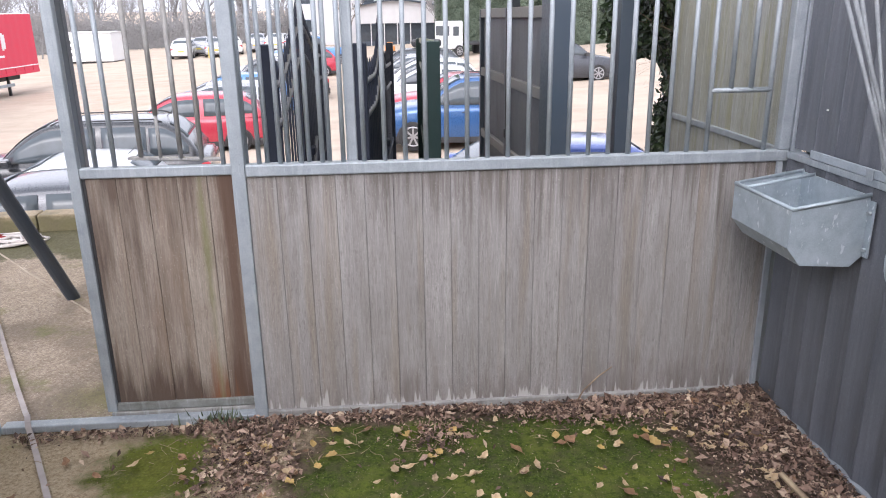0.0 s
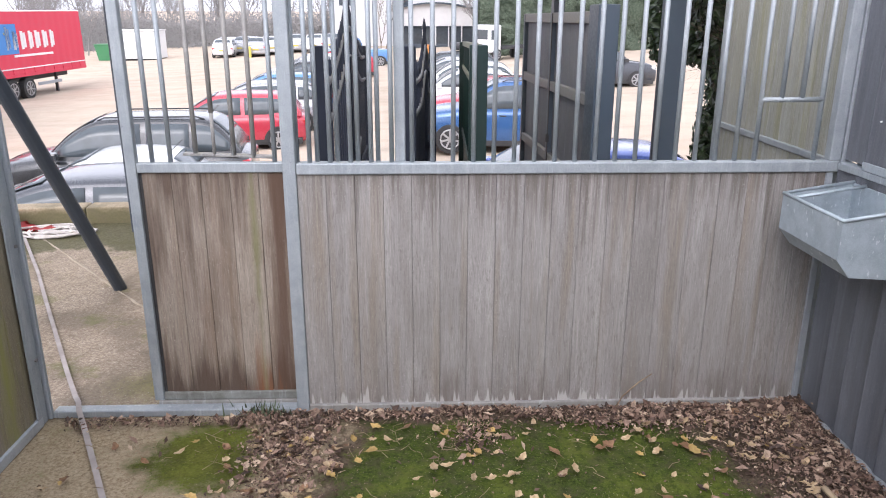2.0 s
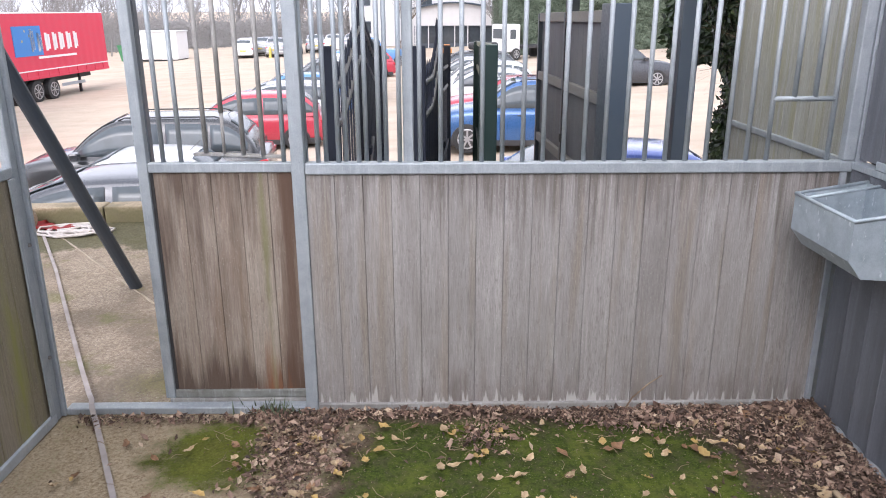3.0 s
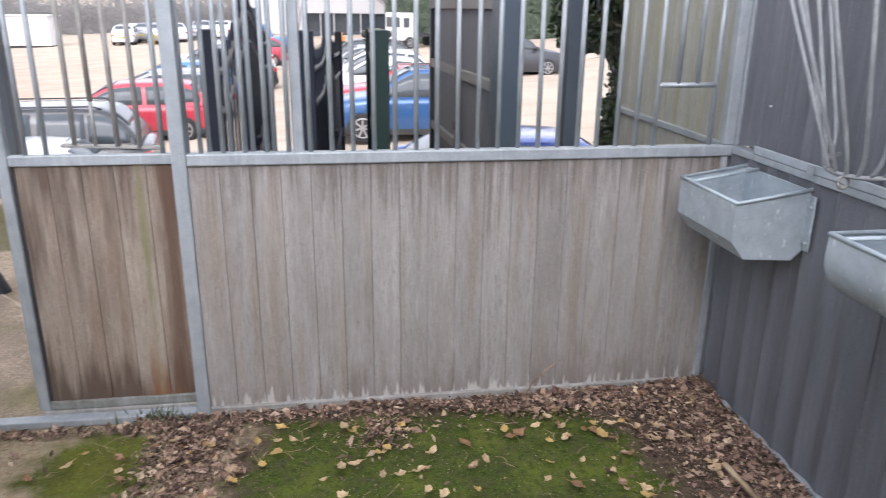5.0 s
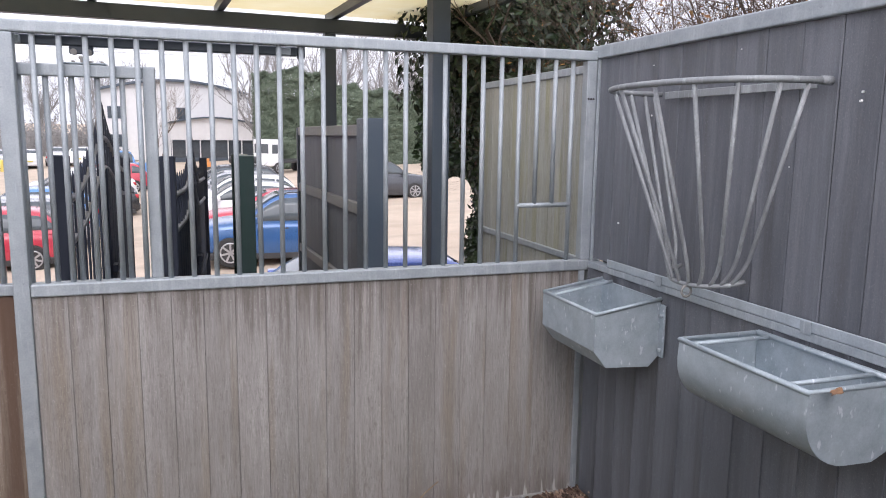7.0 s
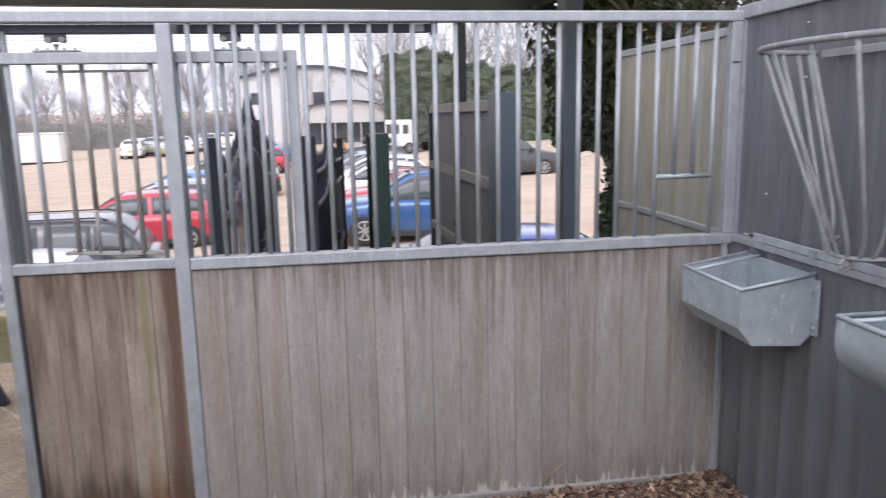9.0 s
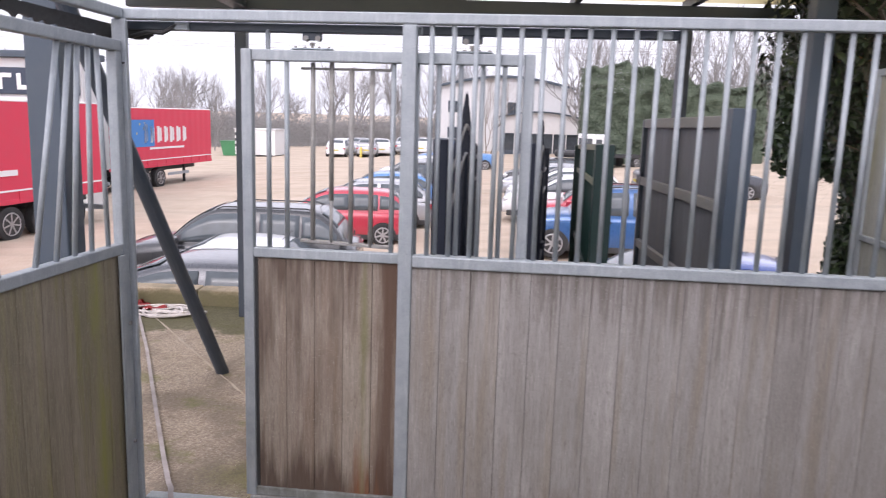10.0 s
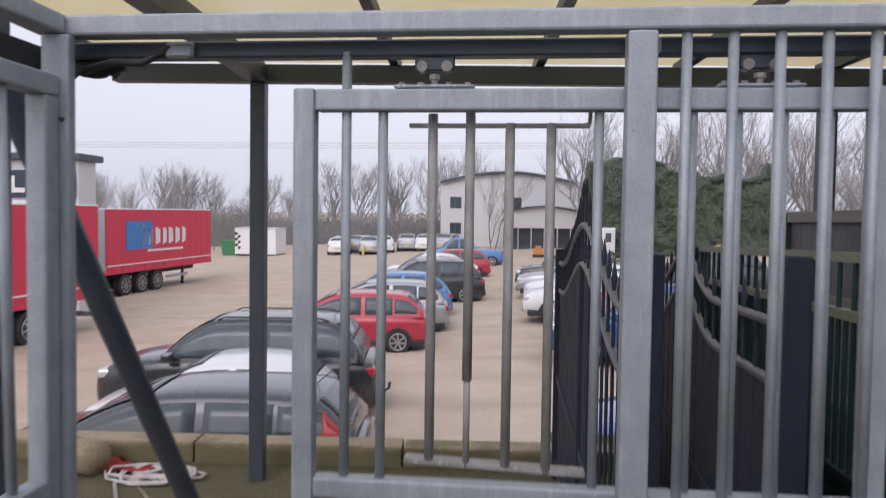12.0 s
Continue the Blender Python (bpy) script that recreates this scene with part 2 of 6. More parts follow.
BLACK_PAINT = paint("black_gate_paint", (0.034, 0.04, 0.057), 0.6, 0.0, 0.12)
BLACK_PAINT.node_tree.nodes["Principled BSDF"].inputs["Specular IOR Level"].default_value = 0.15
GREEN_PAINT = paint("dark_green_paint", (0.009, 0.032, 0.028), 0.4, 0.0, 0.4)
WHITE_WALL = paint("off_white_cladding", (0.62, 0.62, 0.62), 0.6, 0.0, 0.3)
GREY_WALL = paint("grey_cladding", (0.42, 0.43, 0.44), 0.6, 0.0, 0.3)
RUBBER = paint("tyre_rubber", (0.025, 0.025, 0.026), 0.8, 0.0, 0.6)
BLACK_TRIM = paint("black_plastic", (0.03, 0.03, 0.032), 0.5, 0.0, 0.4)
RIM = paint("alloy", (0.45, 0.45, 0.46), 0.35, 0.7, 0.5)
RED_LAMP = paint("red_lamp", (0.45, 0.02, 0.03), 0.15, 0.0, 0.1, 0.6)
CLEAR_LAMP = paint("clear_lamp", (0.6, 0.62, 0.64), 0.12, 0.3, 0.1, 0.6)
CAR_GLASS = glass("car_glass", (0.07, 0.084, 0.094))
WINDOW_GLASS = glass("window_glass", (0.05, 0.06, 0.07))
PLATE = paint("number_plate", (0.6, 0.5, 0.08), 0.4)
RED_CURTAIN = paint("red_curtain", (0.66, 0.042, 0.085), 0.5, 0.0, 0.25)
WHITE_MARK = paint("white_marking", (0.78, 0.78, 0.78), 0.5, 0.0, 0.1)
BLUE_MARK = paint("blue_marking", (0.05, 0.22, 0.55), 0.5, 0.0, 0.1)
YELLOW_MARK = paint("yellow_marking", (0.62, 0.5, 0.12), 0.5, 0.0, 0.1)
ORANGE = paint("orange_paint", (0.6, 0.24, 0.06), 0.5, 0.0, 0.3)
RED_PLASTIC = paint("red_plastic", (0.5, 0.04, 0.04), 0.45, 0.0, 0.3)
SKIP_GREEN = paint("skip_green", (0.04, 0.2, 0.08), 0.5, 0.0, 0.4)


def make_canopy_sheet():
    k = Nodes("yellowed_translucent_sheet", 0.45)
    n = k.noise(k.coord, 2.2, 6, 0.65)
    c = k.ramp(n, (0.35, (0.86, 0.79, 0.58)), (0.7, (0.92, 0.88, 0.74)))
    k.bsdf.inputs["Transmission Weight"].default_value = 0.0
    tr = k.n.new("ShaderNodeBsdfTranslucent")
    mixer = k.n.new("ShaderNodeMixShader")
    mixer.inputs[0].default_value = 0.78
    k.done(c)
    k.l.new(c, tr.inputs["Color"])
    k.l.new(k.bsdf.outputs[0], mixer.inputs[1])
    k.l.new(tr.outputs[0], mixer.inputs[2])
    k.l.new(mixer.outputs[0], k.n["Material Output"].inputs["Surface"])
    return k.mat


CANOPY = make_canopy_sheet()


def make_floor():
    """Sandy concrete with a moss carpet in the wet middle of the stall and dark humus along the boards."""
    k = Nodes("mossy_concrete", 0.95, 0.0, 0.2)
    x, y = k.axis(0), k.axis(1)
    fine = k.noise(k.coord, 70, 5, 0.7)
    grit = k.noise(k.coord, 260, 3, 0.7)
    mid = k.noise(k.coord, 9, 5, 0.6)
    big = k.noise(k.coord, 2.2, 4, 0.6)
    sand = k.ramp(fine, (0.28, (0.17, 0.125, 0.075)), (0.5, (0.32, 0.255, 0.17)), (0.75, (0.46, 0.39, 0.29)))
    sand = k.mix(0.45, sand, grit, "OVERLAY")
    moss = k.ramp(k.noise(k.coord, 110, 4, 0.75), (0.3, (0.016, 0.027, 0.005)), (0.5, (0.054, 0.08, 0.012)), (0.75, (0.128, 0.155, 0.03)))
    humus = k.ramp(fine, (0.3, (0.03, 0.02, 0.014)), (0.7, (0.10, 0.07, 0.05)))
    edge = k.math("ADD", k.math("MULTIPLY", k.math("SUBTRACT", mid, 0.5), 0.9), k.math("MULTIPLY", k.math("SUBTRACT", big, 0.5), 1.2))
    right_of = k.math("ADD", k.math("MULTIPLY", k.math("ADD", x, 2.25), 2.2), edge)
    near_wall = k.math("ADD", k.math("MULTIPLY", k.math("ADD", y, 0.04), -5.0), edge)
    off_right = k.math("ADD", k.math("MULTIPLY", k.math("ADD", x, 0.42), -2.2), edge)
    carpet = k.math("MINIMUM", k.math("MINIMUM", right_of, near_wall), off_right)
    dx, dy = k.math("ADD", x, 2.80), k.math("ADD", y, 0.34)
    r2 = k.math("SQRT", k.math("ADD", k.math("MULTIPLY", dx, dx), k.math("MULTIPLY", k.math("MULTIPLY", dy, dy), 0.8)))
    tuft = k.math("ADD", k.math("MULTIPLY", k.math("SUBTRACT", 0.36, r2), 2.4), k.math("MULTIPLY", edge, 0.7))
    soil = k.ramp(k.math("ADD", right_of, 0.5), (0.35, 0.0), (0.65, 0.85))
    c = k.mix(soil, sand, humus)
    patchy = k.math("ADD", k.math("MAXIMUM", carpet, tuft), k.math("MULTIPLY", k.math("SUBTRACT", fine, 0.5), 0.6))
    m = k.ramp(patchy, (0.18, 0.0), (0.42, 1.0))
    moss = k.mix(k.ramp(k.noise(k.coord, 13, 5, 0.7), (0.45, 0.0), (0.62, 0.8)), moss, (0.07, 0.066, 0.03))
    moss = k.mix(k.ramp(k.noise(k.coord, 4, 3), (0.47, 0.0), (0.64, 0.55)), moss, (0.125, 0.155, 0.022))
    moss = k.mix(k.ramp(k.noise(k.coord, 34, 4, 0.7), (0.5, 0.0), (0.62, 0.6)), moss, (0.02, 0.036, 0.006))
    moss = k.mix(k.ramp(k.noise(k.coord, 120, 2), (0.68, 0.0), (0.72, 0.8)), moss, (0.36, 0.31, 0.22))
    c = k.mix(m, c, moss)
    c = k.mix(k.ramp(tuft, (0.25, 0.0), (0.6, 0.65)), c, k.ramp(fine, (0.3, (0.07, 0.08, 0.012)), (0.7, (0.20, 0.20, 0.035))))
    sparse = k.ramp(k.math("ADD", k.noise(k.coord, 5, 5, 0.7), k.math("MULTIPLY", k.math("SUBTRACT", fine, 0.5), 0.4)), (0.60, 0.0), (0.72, 0.5))
    c = k.mix(sparse, c, (0.09, 0.12, 0.02))
    return k.done(c, None, k.mix(0.5, k.mix(0.5, fine, grit), k.noise(k.coord, 24, 4)), 0.9, 0.016)


FLOOR_MAT = make_floor()


def make_gravel(name, lo, mid_c, hi, moss_amount=0.4, darkened=0.4):
    k = Nodes(name, 0.92, 0.0, 0.25)
    fine = k.noise(k.coord, 60, 5, 0.75)
    grit = k.noise(k.coord, 190, 3, 0.7)
    big = k.noise(k.coord, 1.3, 5, 0.6)
    c = k.ramp(fine, (0.28, lo), (0.5, mid_c), (0.74, hi))
    c = k.mix(0.5, c, grit, "OVERLAY")
    c = k.mix(k.ramp(k.noise(k.coord, 85, 2), (0.655, 0.0), (0.70, 0.8)), c, (0.62, 0.57, 0.50))
    c = k.mix(k.ramp(k.noise(k.scaled(1.0, 0.35, 1.0), 2.6, 5, 0.65), (0.52, 0.0), (0.66, darkened)), c, tuple(v * 0.5 for v in mid_c))
    c = k.mix(k.math("MULTIPLY", k.ramp(big, (0.5, 0.0), (0.62, 1.0)), darkened), c, tuple(v * 0.45 for v in mid_c))
    c = k.mix(k.math("MULTIPLY", k.ramp(k.noise(k.coord, 2.7, 6, 0.7), (0.56, 0.0), (0.66, 1.0)), moss_amount), c, (0.11, 0.13, 0.02))
    # wet moss that has crept out from the kerb, and a green fringe at the door
    y, x = k.axis(1), k.axis(0)
    creep = k.math("ADD", k.math("SUBTRACT", y, 2.75), k.math("MULTIPLY", k.math("SUBTRACT", big, 0.5), 3.2))
    c = k.mix(k.ramp(creep, (0.0, 0.0), (0.2, 0.85)), c, k.ramp(fine, (0.3, (0.05, 0.05, 0.022)), (0.7, (0.12, 0.115, 0.06))))
    dx, dy = k.math("ADD", x, 3.25), k.math("SUBTRACT", y, 0.42)
    r2 = k.math("SQRT", k.math("ADD", k.math("MULTIPLY", dx, dx), k.math("MULTIPLY", k.math("MULTIPLY", dy, dy), 2.0)))
    fringe = k.math("ADD", k.math("SUBTRACT", 0.42, r2), k.math("MULTIPLY", k.math("SUBTRACT", fine, 0.5), 0.9))
    c = k.mix(k.ramp(fringe, (0.1, 0.0), (0.45, 0.6)), c, (0.17, 0.165, 0.04))
    return k.done(c, None, k.mix(0.5, fine, grit), 0.6, 0.008)


GRAVEL = make_gravel("gritty_concrete", (0.14, 0.108, 0.082), (0.285, 0.23, 0.178), (0.48, 0.41, 0.33), 0.45, 0.6)


def make_yard():
    k = Nodes("sandy_tarmac", 0.9, 0.0, 0.3)
    fine = k.noise(k.coord, 30, 5, 0.7)
    mid = k.noise(k.coord, 0.7, 5, 0.6)
    tyre = k.noise(k.scaled(0.18, 1.2, 1.0), 1.0, 4, 0.5)
    c = k.ramp(mid, (0.3, (0.45, 0.36, 0.275)), (0.7, (0.56, 0.465, 0.37)))
    c = k.mix(k.ramp(tyre, (0.5, 0.0), (0.7, 0.45)), c, (0.36, 0.30, 0.24))
    c = k.mix(0.3, c, fine, "OVERLAY")
    return k.done(c, None, fine, 0.4, 0.02)


YARD = make_yard()


def make_kerb():
    k = Nodes("old_concrete_kerb", 0.9)
    fine = k.noise(k.coord, 45, 5, 0.7)
    big = k.noise(k.scaled(2, 2, 5), 1.4, 5)
    c = k.ramp(fine, (0.3, (0.24, 0.185, 0.12)), (0.7, (0.42, 0.345, 0.245)))
    z = k.axis(2)
    low = k.math("SUBTRACT", k.math("ADD", 0.02, k.math("MULTIPLY", big, 0.16)), z)
    c = k.mix(k.ramp(low, (0.0, 0.0), (0.06, 0.75)), c, (0.10, 0.098, 0.04))
    c = k.mix(k.ramp(big, (0.54, 0.0), (0.72, 0.6)), c, (0.15, 0.125, 0.08))
    return k.done(c, None, fine, 0.6, 0.006)


KERB = make_kerb()


def leafy(name, lo, hi, rough=0.6):
    k = Nodes(name, rough)
    r = k.island()
    c = k.ramp(r, (0.0, lo), (1.0, hi))
    f = k.noise(k.coord, 120, 2)
    return k.done(k.mix(0.3, c, f, "OVERLAY"))




def make_litter():
    k = Nodes("dead_leaf_litter", 0.75)
    c = k.ramp(k.island(), (0.0, (0.035, 0.022, 0.017)), (0.36, (0.12, 0.072, 0.052)), (0.66, (0.25, 0.16, 0.118)), (0.9, (0.37, 0.265, 0.195)), (1.0, (0.52, 0.41, 0.29)))
    return k.done(k.mix(0.35, c, k.noise(k.coord, 120, 3), "OVERLAY"))


LITTER = make_litter()
# conifer green, greyed and lightened so the colour holds some haze
HEDGE_HAZED = leafy("haze_greyed_conifer", (0.075, 0.105, 0.072), (0.165, 0.205, 0.145), 0.8)
IVY = leafy("ivy_green", (0.006, 0.016, 0.006), (0.035, 0.065, 0.022), 0.4)
DRY_LEAF = leafy("dry_orange_leaf", (0.20, 0.09, 0.03), (0.45, 0.24, 0.08), 0.7)
GRASS = leafy("weed_green", (0.05, 0.07, 0.04), (0.14, 0.17, 0.10), 0.7)


def fallen(name, lo, hi):
    k = Nodes(name, 0.6)
    f = k.noise(k.coord, 45, 4, 0.6)
    c = k.ramp(f, (0.3, lo), (0.7, hi))
    return k.done(k.mix(1.0, c, k.ramp(k.chance(), (0.0, 0.7), (1.0, 1.15)), "MULTIPLY"))


LEAF_YELLOW = fallen("yellow_leaf", (0.36, 0.23, 0.07), (0.54, 0.38, 0.14))
LEAF_TAN = fallen("tan_leaf", (0.30, 0.20, 0.10), (0.52, 0.40, 0.25))
LEAF_BROWN = fallen("brown_leaf", (0.14, 0.07, 0.035), (0.30, 0.17, 0.09))


def bark(name, lo, hi):
    k = Nodes(name, 0.9)
    return k.done(k.ramp(k.noise(k.scaled(1, 1, 0.3), 9, 4), (0.3, lo), (0.7, hi)))


# skyline bark is paled to carry the distance haze in its colour
BARK_HAZED = bark("haze_paled_bark", (0.215, 0.205, 0.203), (0.345, 0.335, 0.33))
SHRUB_BARK = bark("dark_twig_bark", (0.045, 0.032, 0.024), (0.12, 0.085, 0.06))
BARK = bark("brown_bark", (0.10, 0.08, 0.06), (0.22, 0.18, 0.145))
STRAP_MAT = bark("grey_webbing", (0.26, 0.23, 0.22), (0.37, 0.335, 0.325))
ROPE_MAT = bark("pale_webbing", (0.42, 0.38, 0.36), (0.62, 0.58, 0.56))

# ---------------------------------------------------------------- mesh helpers


def part(name, bm, material, parent=None, label="", smooth=False):
    me = bpy.data.meshes.new(name)
    bm.to_mesh(me)
    bm.free()
    me.materials.append(material)
    if smooth:
        for p in me.polygons:
            p.use_smooth = True
    ob = new(name, me)
    if parent is not None:
        ob.parent = parent
    if label:
        ob["label"] = label
    return ob


def thing(name, label, category, m=None, group="", kind=""):
    ob = new(name)
    ob.empty_display_size = 0.1
    if m is not None:
        ob.matrix_world = m
    return tagged(ob, label, category, group, kind)


def add_box(bm, x0, x1, y0, y1, z0, z1, m=None):
    vs = []
    for z in (z0, z1):
        for y in (y0, y1):
            for x in (x0, x1):
                v = Vector((x, y, z))
                vs.append(bm.verts.new(m @ v if m is not None else v))
    for f in ((0, 2, 3, 1), (4, 5, 7, 6), (0, 1, 5, 4), (2, 6, 7, 3), (0, 4, 6, 2), (1, 3, 7, 5)):
        bm.faces.new([vs[i] for i in f])
    return vs


def box(x0, x1, y0, y1, z0, z1, bevel=0.004, seg=1, m=None):
    bm = bmesh.new()
    add_box(bm, x0, x1, y0, y1, z0, z1, m)
    if bevel:
        bmesh.ops.bevel(bm, geom=bm.edges[:], offset=bevel, segments=seg, affect="EDGES", profile=0.5)
    return bm


def add_tube(bm, points, radii, seg=8, cap=True):
    """A round bar along the given points."""
    pts = [Vector(p) for p in points]
    if isinstance(radii, (int, float)):
        radii = [radii] * len(pts)
    rings, up = [], None
    for i, p in enumerate(pts):
        d = (pts[min(i + 1, len(pts) - 1)] - pts[max(i - 1, 0)]).normalized()
        if up is None:
            up = d.orthogonal().normalized()
        up = (up - d * up.dot(d)).normalized()
        side = d.cross(up)
        rings.append([bm.verts.new(p + radii[i] * (math.cos(a) * up + math.sin(a) * side)) for a in (2 * math.pi * j / seg for j in range(seg))])
    for a, b in zip(rings, rings[1:]):
        for j in range(seg):
            bm.faces.new((a[j], a[(j + 1) % seg], b[(j + 1) % seg], b[j]))
    if cap:
        bm.faces.new(rings[0][::-1])
        bm.faces.new(rings[-1])


def tube(points, radii, seg=8):
    bm = bmesh.new()
    add_tube(bm, points, radii, seg)
    return bm


def add_prism(bm, outline, axis, a, b):
    """A flat outline (pairs) pulled from a to b along an axis."""
    def place(u, v, w):
        return {"x": (w, u, v), "y": (u, w, v), "z": (u, v, w)}[axis]
    low = [bm.verts.new(place(u, v, a)) for u, v in outline]
    high = [bm.verts.new(place(u, v, b)) for u, v in outline]
    n = len(outline)
    bm.faces.new(low[::-1])
    bm.faces.new(high)
    for i in range(n):
        bm.faces.new((low[i], low[(i + 1) % n], high[(i + 1) % n], high[i]))
    bmesh.ops.recalc_face_normals(bm, faces=bm.faces[:])


def prism(outline, axis, a, b, bevel=0.0):
    bm = bmesh.new()
    add_prism(bm, outline, axis, a, b)
    if bevel:
        bmesh.ops.bevel(bm, geom=bm.edges[:], offset=bevel, segments=1, affect="EDGES")
    return bm


# ---------------------------------------------------------------- ground
def ground_z(x):
    return -1.47 + 0.04 * x


def yard():
    """The lower car park: one sheet that reaches the horizon and falls a little towards -x."""
    bm = bmesh.new()
    xs = [-900, -200, -80, -40, -20, -9, 0, 9, 20, 40, 80, 200, 900]
    ys = [-300, -60, -12, 3.6, 8, 16, 30, 60, 100, 200, 500, 1500]
    grid = [[bm.verts.new((x, y, ground_z(max(min(x, 30), -40)))) for x in xs] for y in ys]
    for a, b in zip(grid, grid[1:]):
        for i in range(len(xs) - 1):
            bm.faces.new((a[i], a[i + 1], b[i + 1], b[i]))
    return tagged(part("ground", bm, YARD), "sandy worn tarmac car park with tyre marks", "ground", kind="structure")


yard()

def terrace():
    bm = bmesh.new()
    add_prism(bm, [(-14, -12), (14, -12), (14, 4.9), (-2.35, 4.9), (-2.35, 3.95), (-14, 3.1)], "z", -1.9, -0.06)
    return part("pavement", bm, GRAVEL)


TERRACE = terrace()
MORTAR = bark("pale_mortar", (0.26, 0.215, 0.165), (0.37, 0.315, 0.25))
for joint in (((-5.6, 3.7), (-3.35, 1.12)),):
    # crumbling mortar joints between the cast slabs
    a, b = Vector((*joint[0], -0.06)), Vector((*joint[1], -0.06))
    rj = random.Random(int(joint[0][0] * 10))
    bm = bmesh.new()
    side = Vector((-(b - a).y, (b - a).x, 0)).normalized()
    rows = []
    for i in range(41):
        c = a.lerp(b, i / 40) + side * rj.uniform(-0.004, 0.004)
        w = rj.uniform(0.005, 0.012)
        rows.append([bm.verts.new(c - side * w), bm.verts.new(c + Vector((0, 0, rj.uniform(0.003, 0.008)))), bm.verts.new(c + side * w)])
    for r0, r1 in zip(rows, rows[1:]):
        for i in range(2):
            bm.faces.new((r0[i], r0[i + 1], r1[i + 1], r1[i]))
    part("slab_joint", bm, MORTAR, TERRACE)
tagged(TERRACE, "damp gritty concrete terrace with moss patches", "pavement", kind="structure")


def stall_floor():
    bm = bmesh.new()
    nx, ny = 90, 100
    rows = []
    for j in range(ny + 1):
        y = -4.1 + 4.13 * j / ny
        row = []
        for i in range(nx + 1):
            x = -3.75 + 3.8 * i / nx
            h = 0.012 * noise.noise((x * 2.1, y * 2.1, 0)) + 0.006 * noise.noise((x * 9, y * 9, 3))
            h += 0.008 * max(0, 1 + y * 4) * (1 if x > -2.7 else 0.2) + 0.04 * max(0, 1 + x * 2.2) * max(0, 1 + y * 0.7)
            row.append(bm.verts.new((x, y, h - 0.004)))
        rows.append(row)
    for a, b in zip(rows, rows[1:]):
        for i in range(nx):
            bm.faces.new((a[i], a[i + 1], b[i + 1], b[i]))
    return tagged(part("floor", bm, FLOOR_MAT, smooth=True), "sandy concrete stall floor carpeted with green moss", "floor", kind="structure")


stall_floor()


def kerb_wall():
    """A low weathered upstand between the terrace and the car park, in cast lengths."""
    k = thing("kerb", "weathered buff concrete kerb upstand along the terrace", "kerb", pose(-4.0, 3.78, 0, 0, 0, 3.9), kind="structure")
    for i in range(9):
        x = -7.2 + 1.55 * i
        if x < 1.0:
            part("kerb_block", box(x, x + 1.54, 0, 0.22, -1.7, 0.095 + 0.006 * math.sin(i * 2.3), 0.014, 2), KERB, k)
    return k


kerb_wall()

# ---------------------------------------------------------------- stall: front wall
FRONT = thing("wall_front", "stable front of galvanised steel frame with weathered grey boards below bars", "wall", kind="structure")
part("post", box(-2.443, -2.385, 0.0, 0.05, 0.0, 2.132, 0.005, 2), STEEL, FRONT)
part("post", box(-0.054, -0.026, 0.0, 0.05, 0.0, 1.155, 0.002), STEEL, FRONT)
part("post", box(-0.052, -0.002, 0.0, 0.05, 1.207, 2.132, 0.005, 2), STEEL, FRONT)
part("post", box(-3.645, -3.583, -0.02, 0.003, 0.0, 2.132, 0.005, 2), STEEL, FRONT)
part("post_flange", box(-3.645, -3.61, 0.004, 0.05, 0.0, 2.132, 0.003), STEEL, FRONT)
part("top_rail", box(-3.645, 0.0, 0.0, 0.05, 2.133, 2.177, 0.006, 2), STEEL, FRONT)
part("mid_rail", box(-2.384, -0.003, -0.002, 0.05, 1.156, 1.206, 0.006, 2), STEEL, FRONT)
part("bottom_rail", box(-2.384, -0.055, -0.004, 0.05, 0.006, 0.046, 0.005, 2), STEEL_OLD, FRONT, "mud-dulled steel bottom rail")
part("threshold", box(-3.582, -2.444, -0.012, 0.05, 0.0, 0.036, 0.006, 2), STEEL, FRONT, "scuffed galvanised door threshold")
part("bolt", tube([(-0.03, -0.004, 1.96), (-0.03, 0.004, 1.96)], 0.005, 6), BLACK_TRIM, FRONT)
for x in (-0.043, -0.018):
    part("bolt", tube([(x, -0.004, 1.96), (x, 0.004, 1.96)], 0.005, 6), BLACK_TRIM, FRONT)
for x in (-3.63, -3.613, -3.596):
    part("bolt", tube([(x, -0.026, 1.955), (x, -0.018, 1.955)], 0.005, 6), BLACK_TRIM, FRONT)

BAR_R = 0.0105
for i in range(26):
    x = -2.3265 + 0.0885 * i
    z0 = 1.475 if i in (23, 24) else 1.2
    part("bar", tube([(x, 0.025, z0), (x, 0.025, 2.14)], BAR_R, 10), STEEL, FRONT, smooth=True)
xa, xb = -2.3265 + 0.0885 * 22, -2.3265 + 0.0885 * 25
part("feed_hatch_bar", tube([(xa, 0.025, 1.47), (xb, 0.025, 1.47)], 0.0115, 10), STEEL, FRONT, smooth=True)


def board_mesh(w, h, d=0.028, ch=0.0022, cup=0.0):
    """One tongued board, standing, with chamfered long edges and a face that may be cupped hollow; origin at its foot."""
    bm = bmesh.new()
    face = [((w - 2 * ch) * (i / 8 - 0.5), cup * (1 - (i / 4 - 1) ** 2)) for i in range(9)] if cup else [(-w / 2 + ch, 0), (w / 2 - ch, 0)]
    add_prism(bm, face + [(w / 2, ch), (w / 2, d), (-w / 2, d), (-w / 2, ch)], "z", 0, h)
    me = bpy.data.meshes.new("board")
    bm.to_mesh(me)
    bm.free()
    return me


def set_boards(parent, me, material, places, turn=0.0, lean=0.25):
    me.materials.append(material)
    for x, y, z in places:
        o = new("board", me)
        o.parent = parent
        o.matrix_basis = pose(x, y, z, 0, 0, turn + lean * math.sin(7.3 * (x + y) * 9.1))


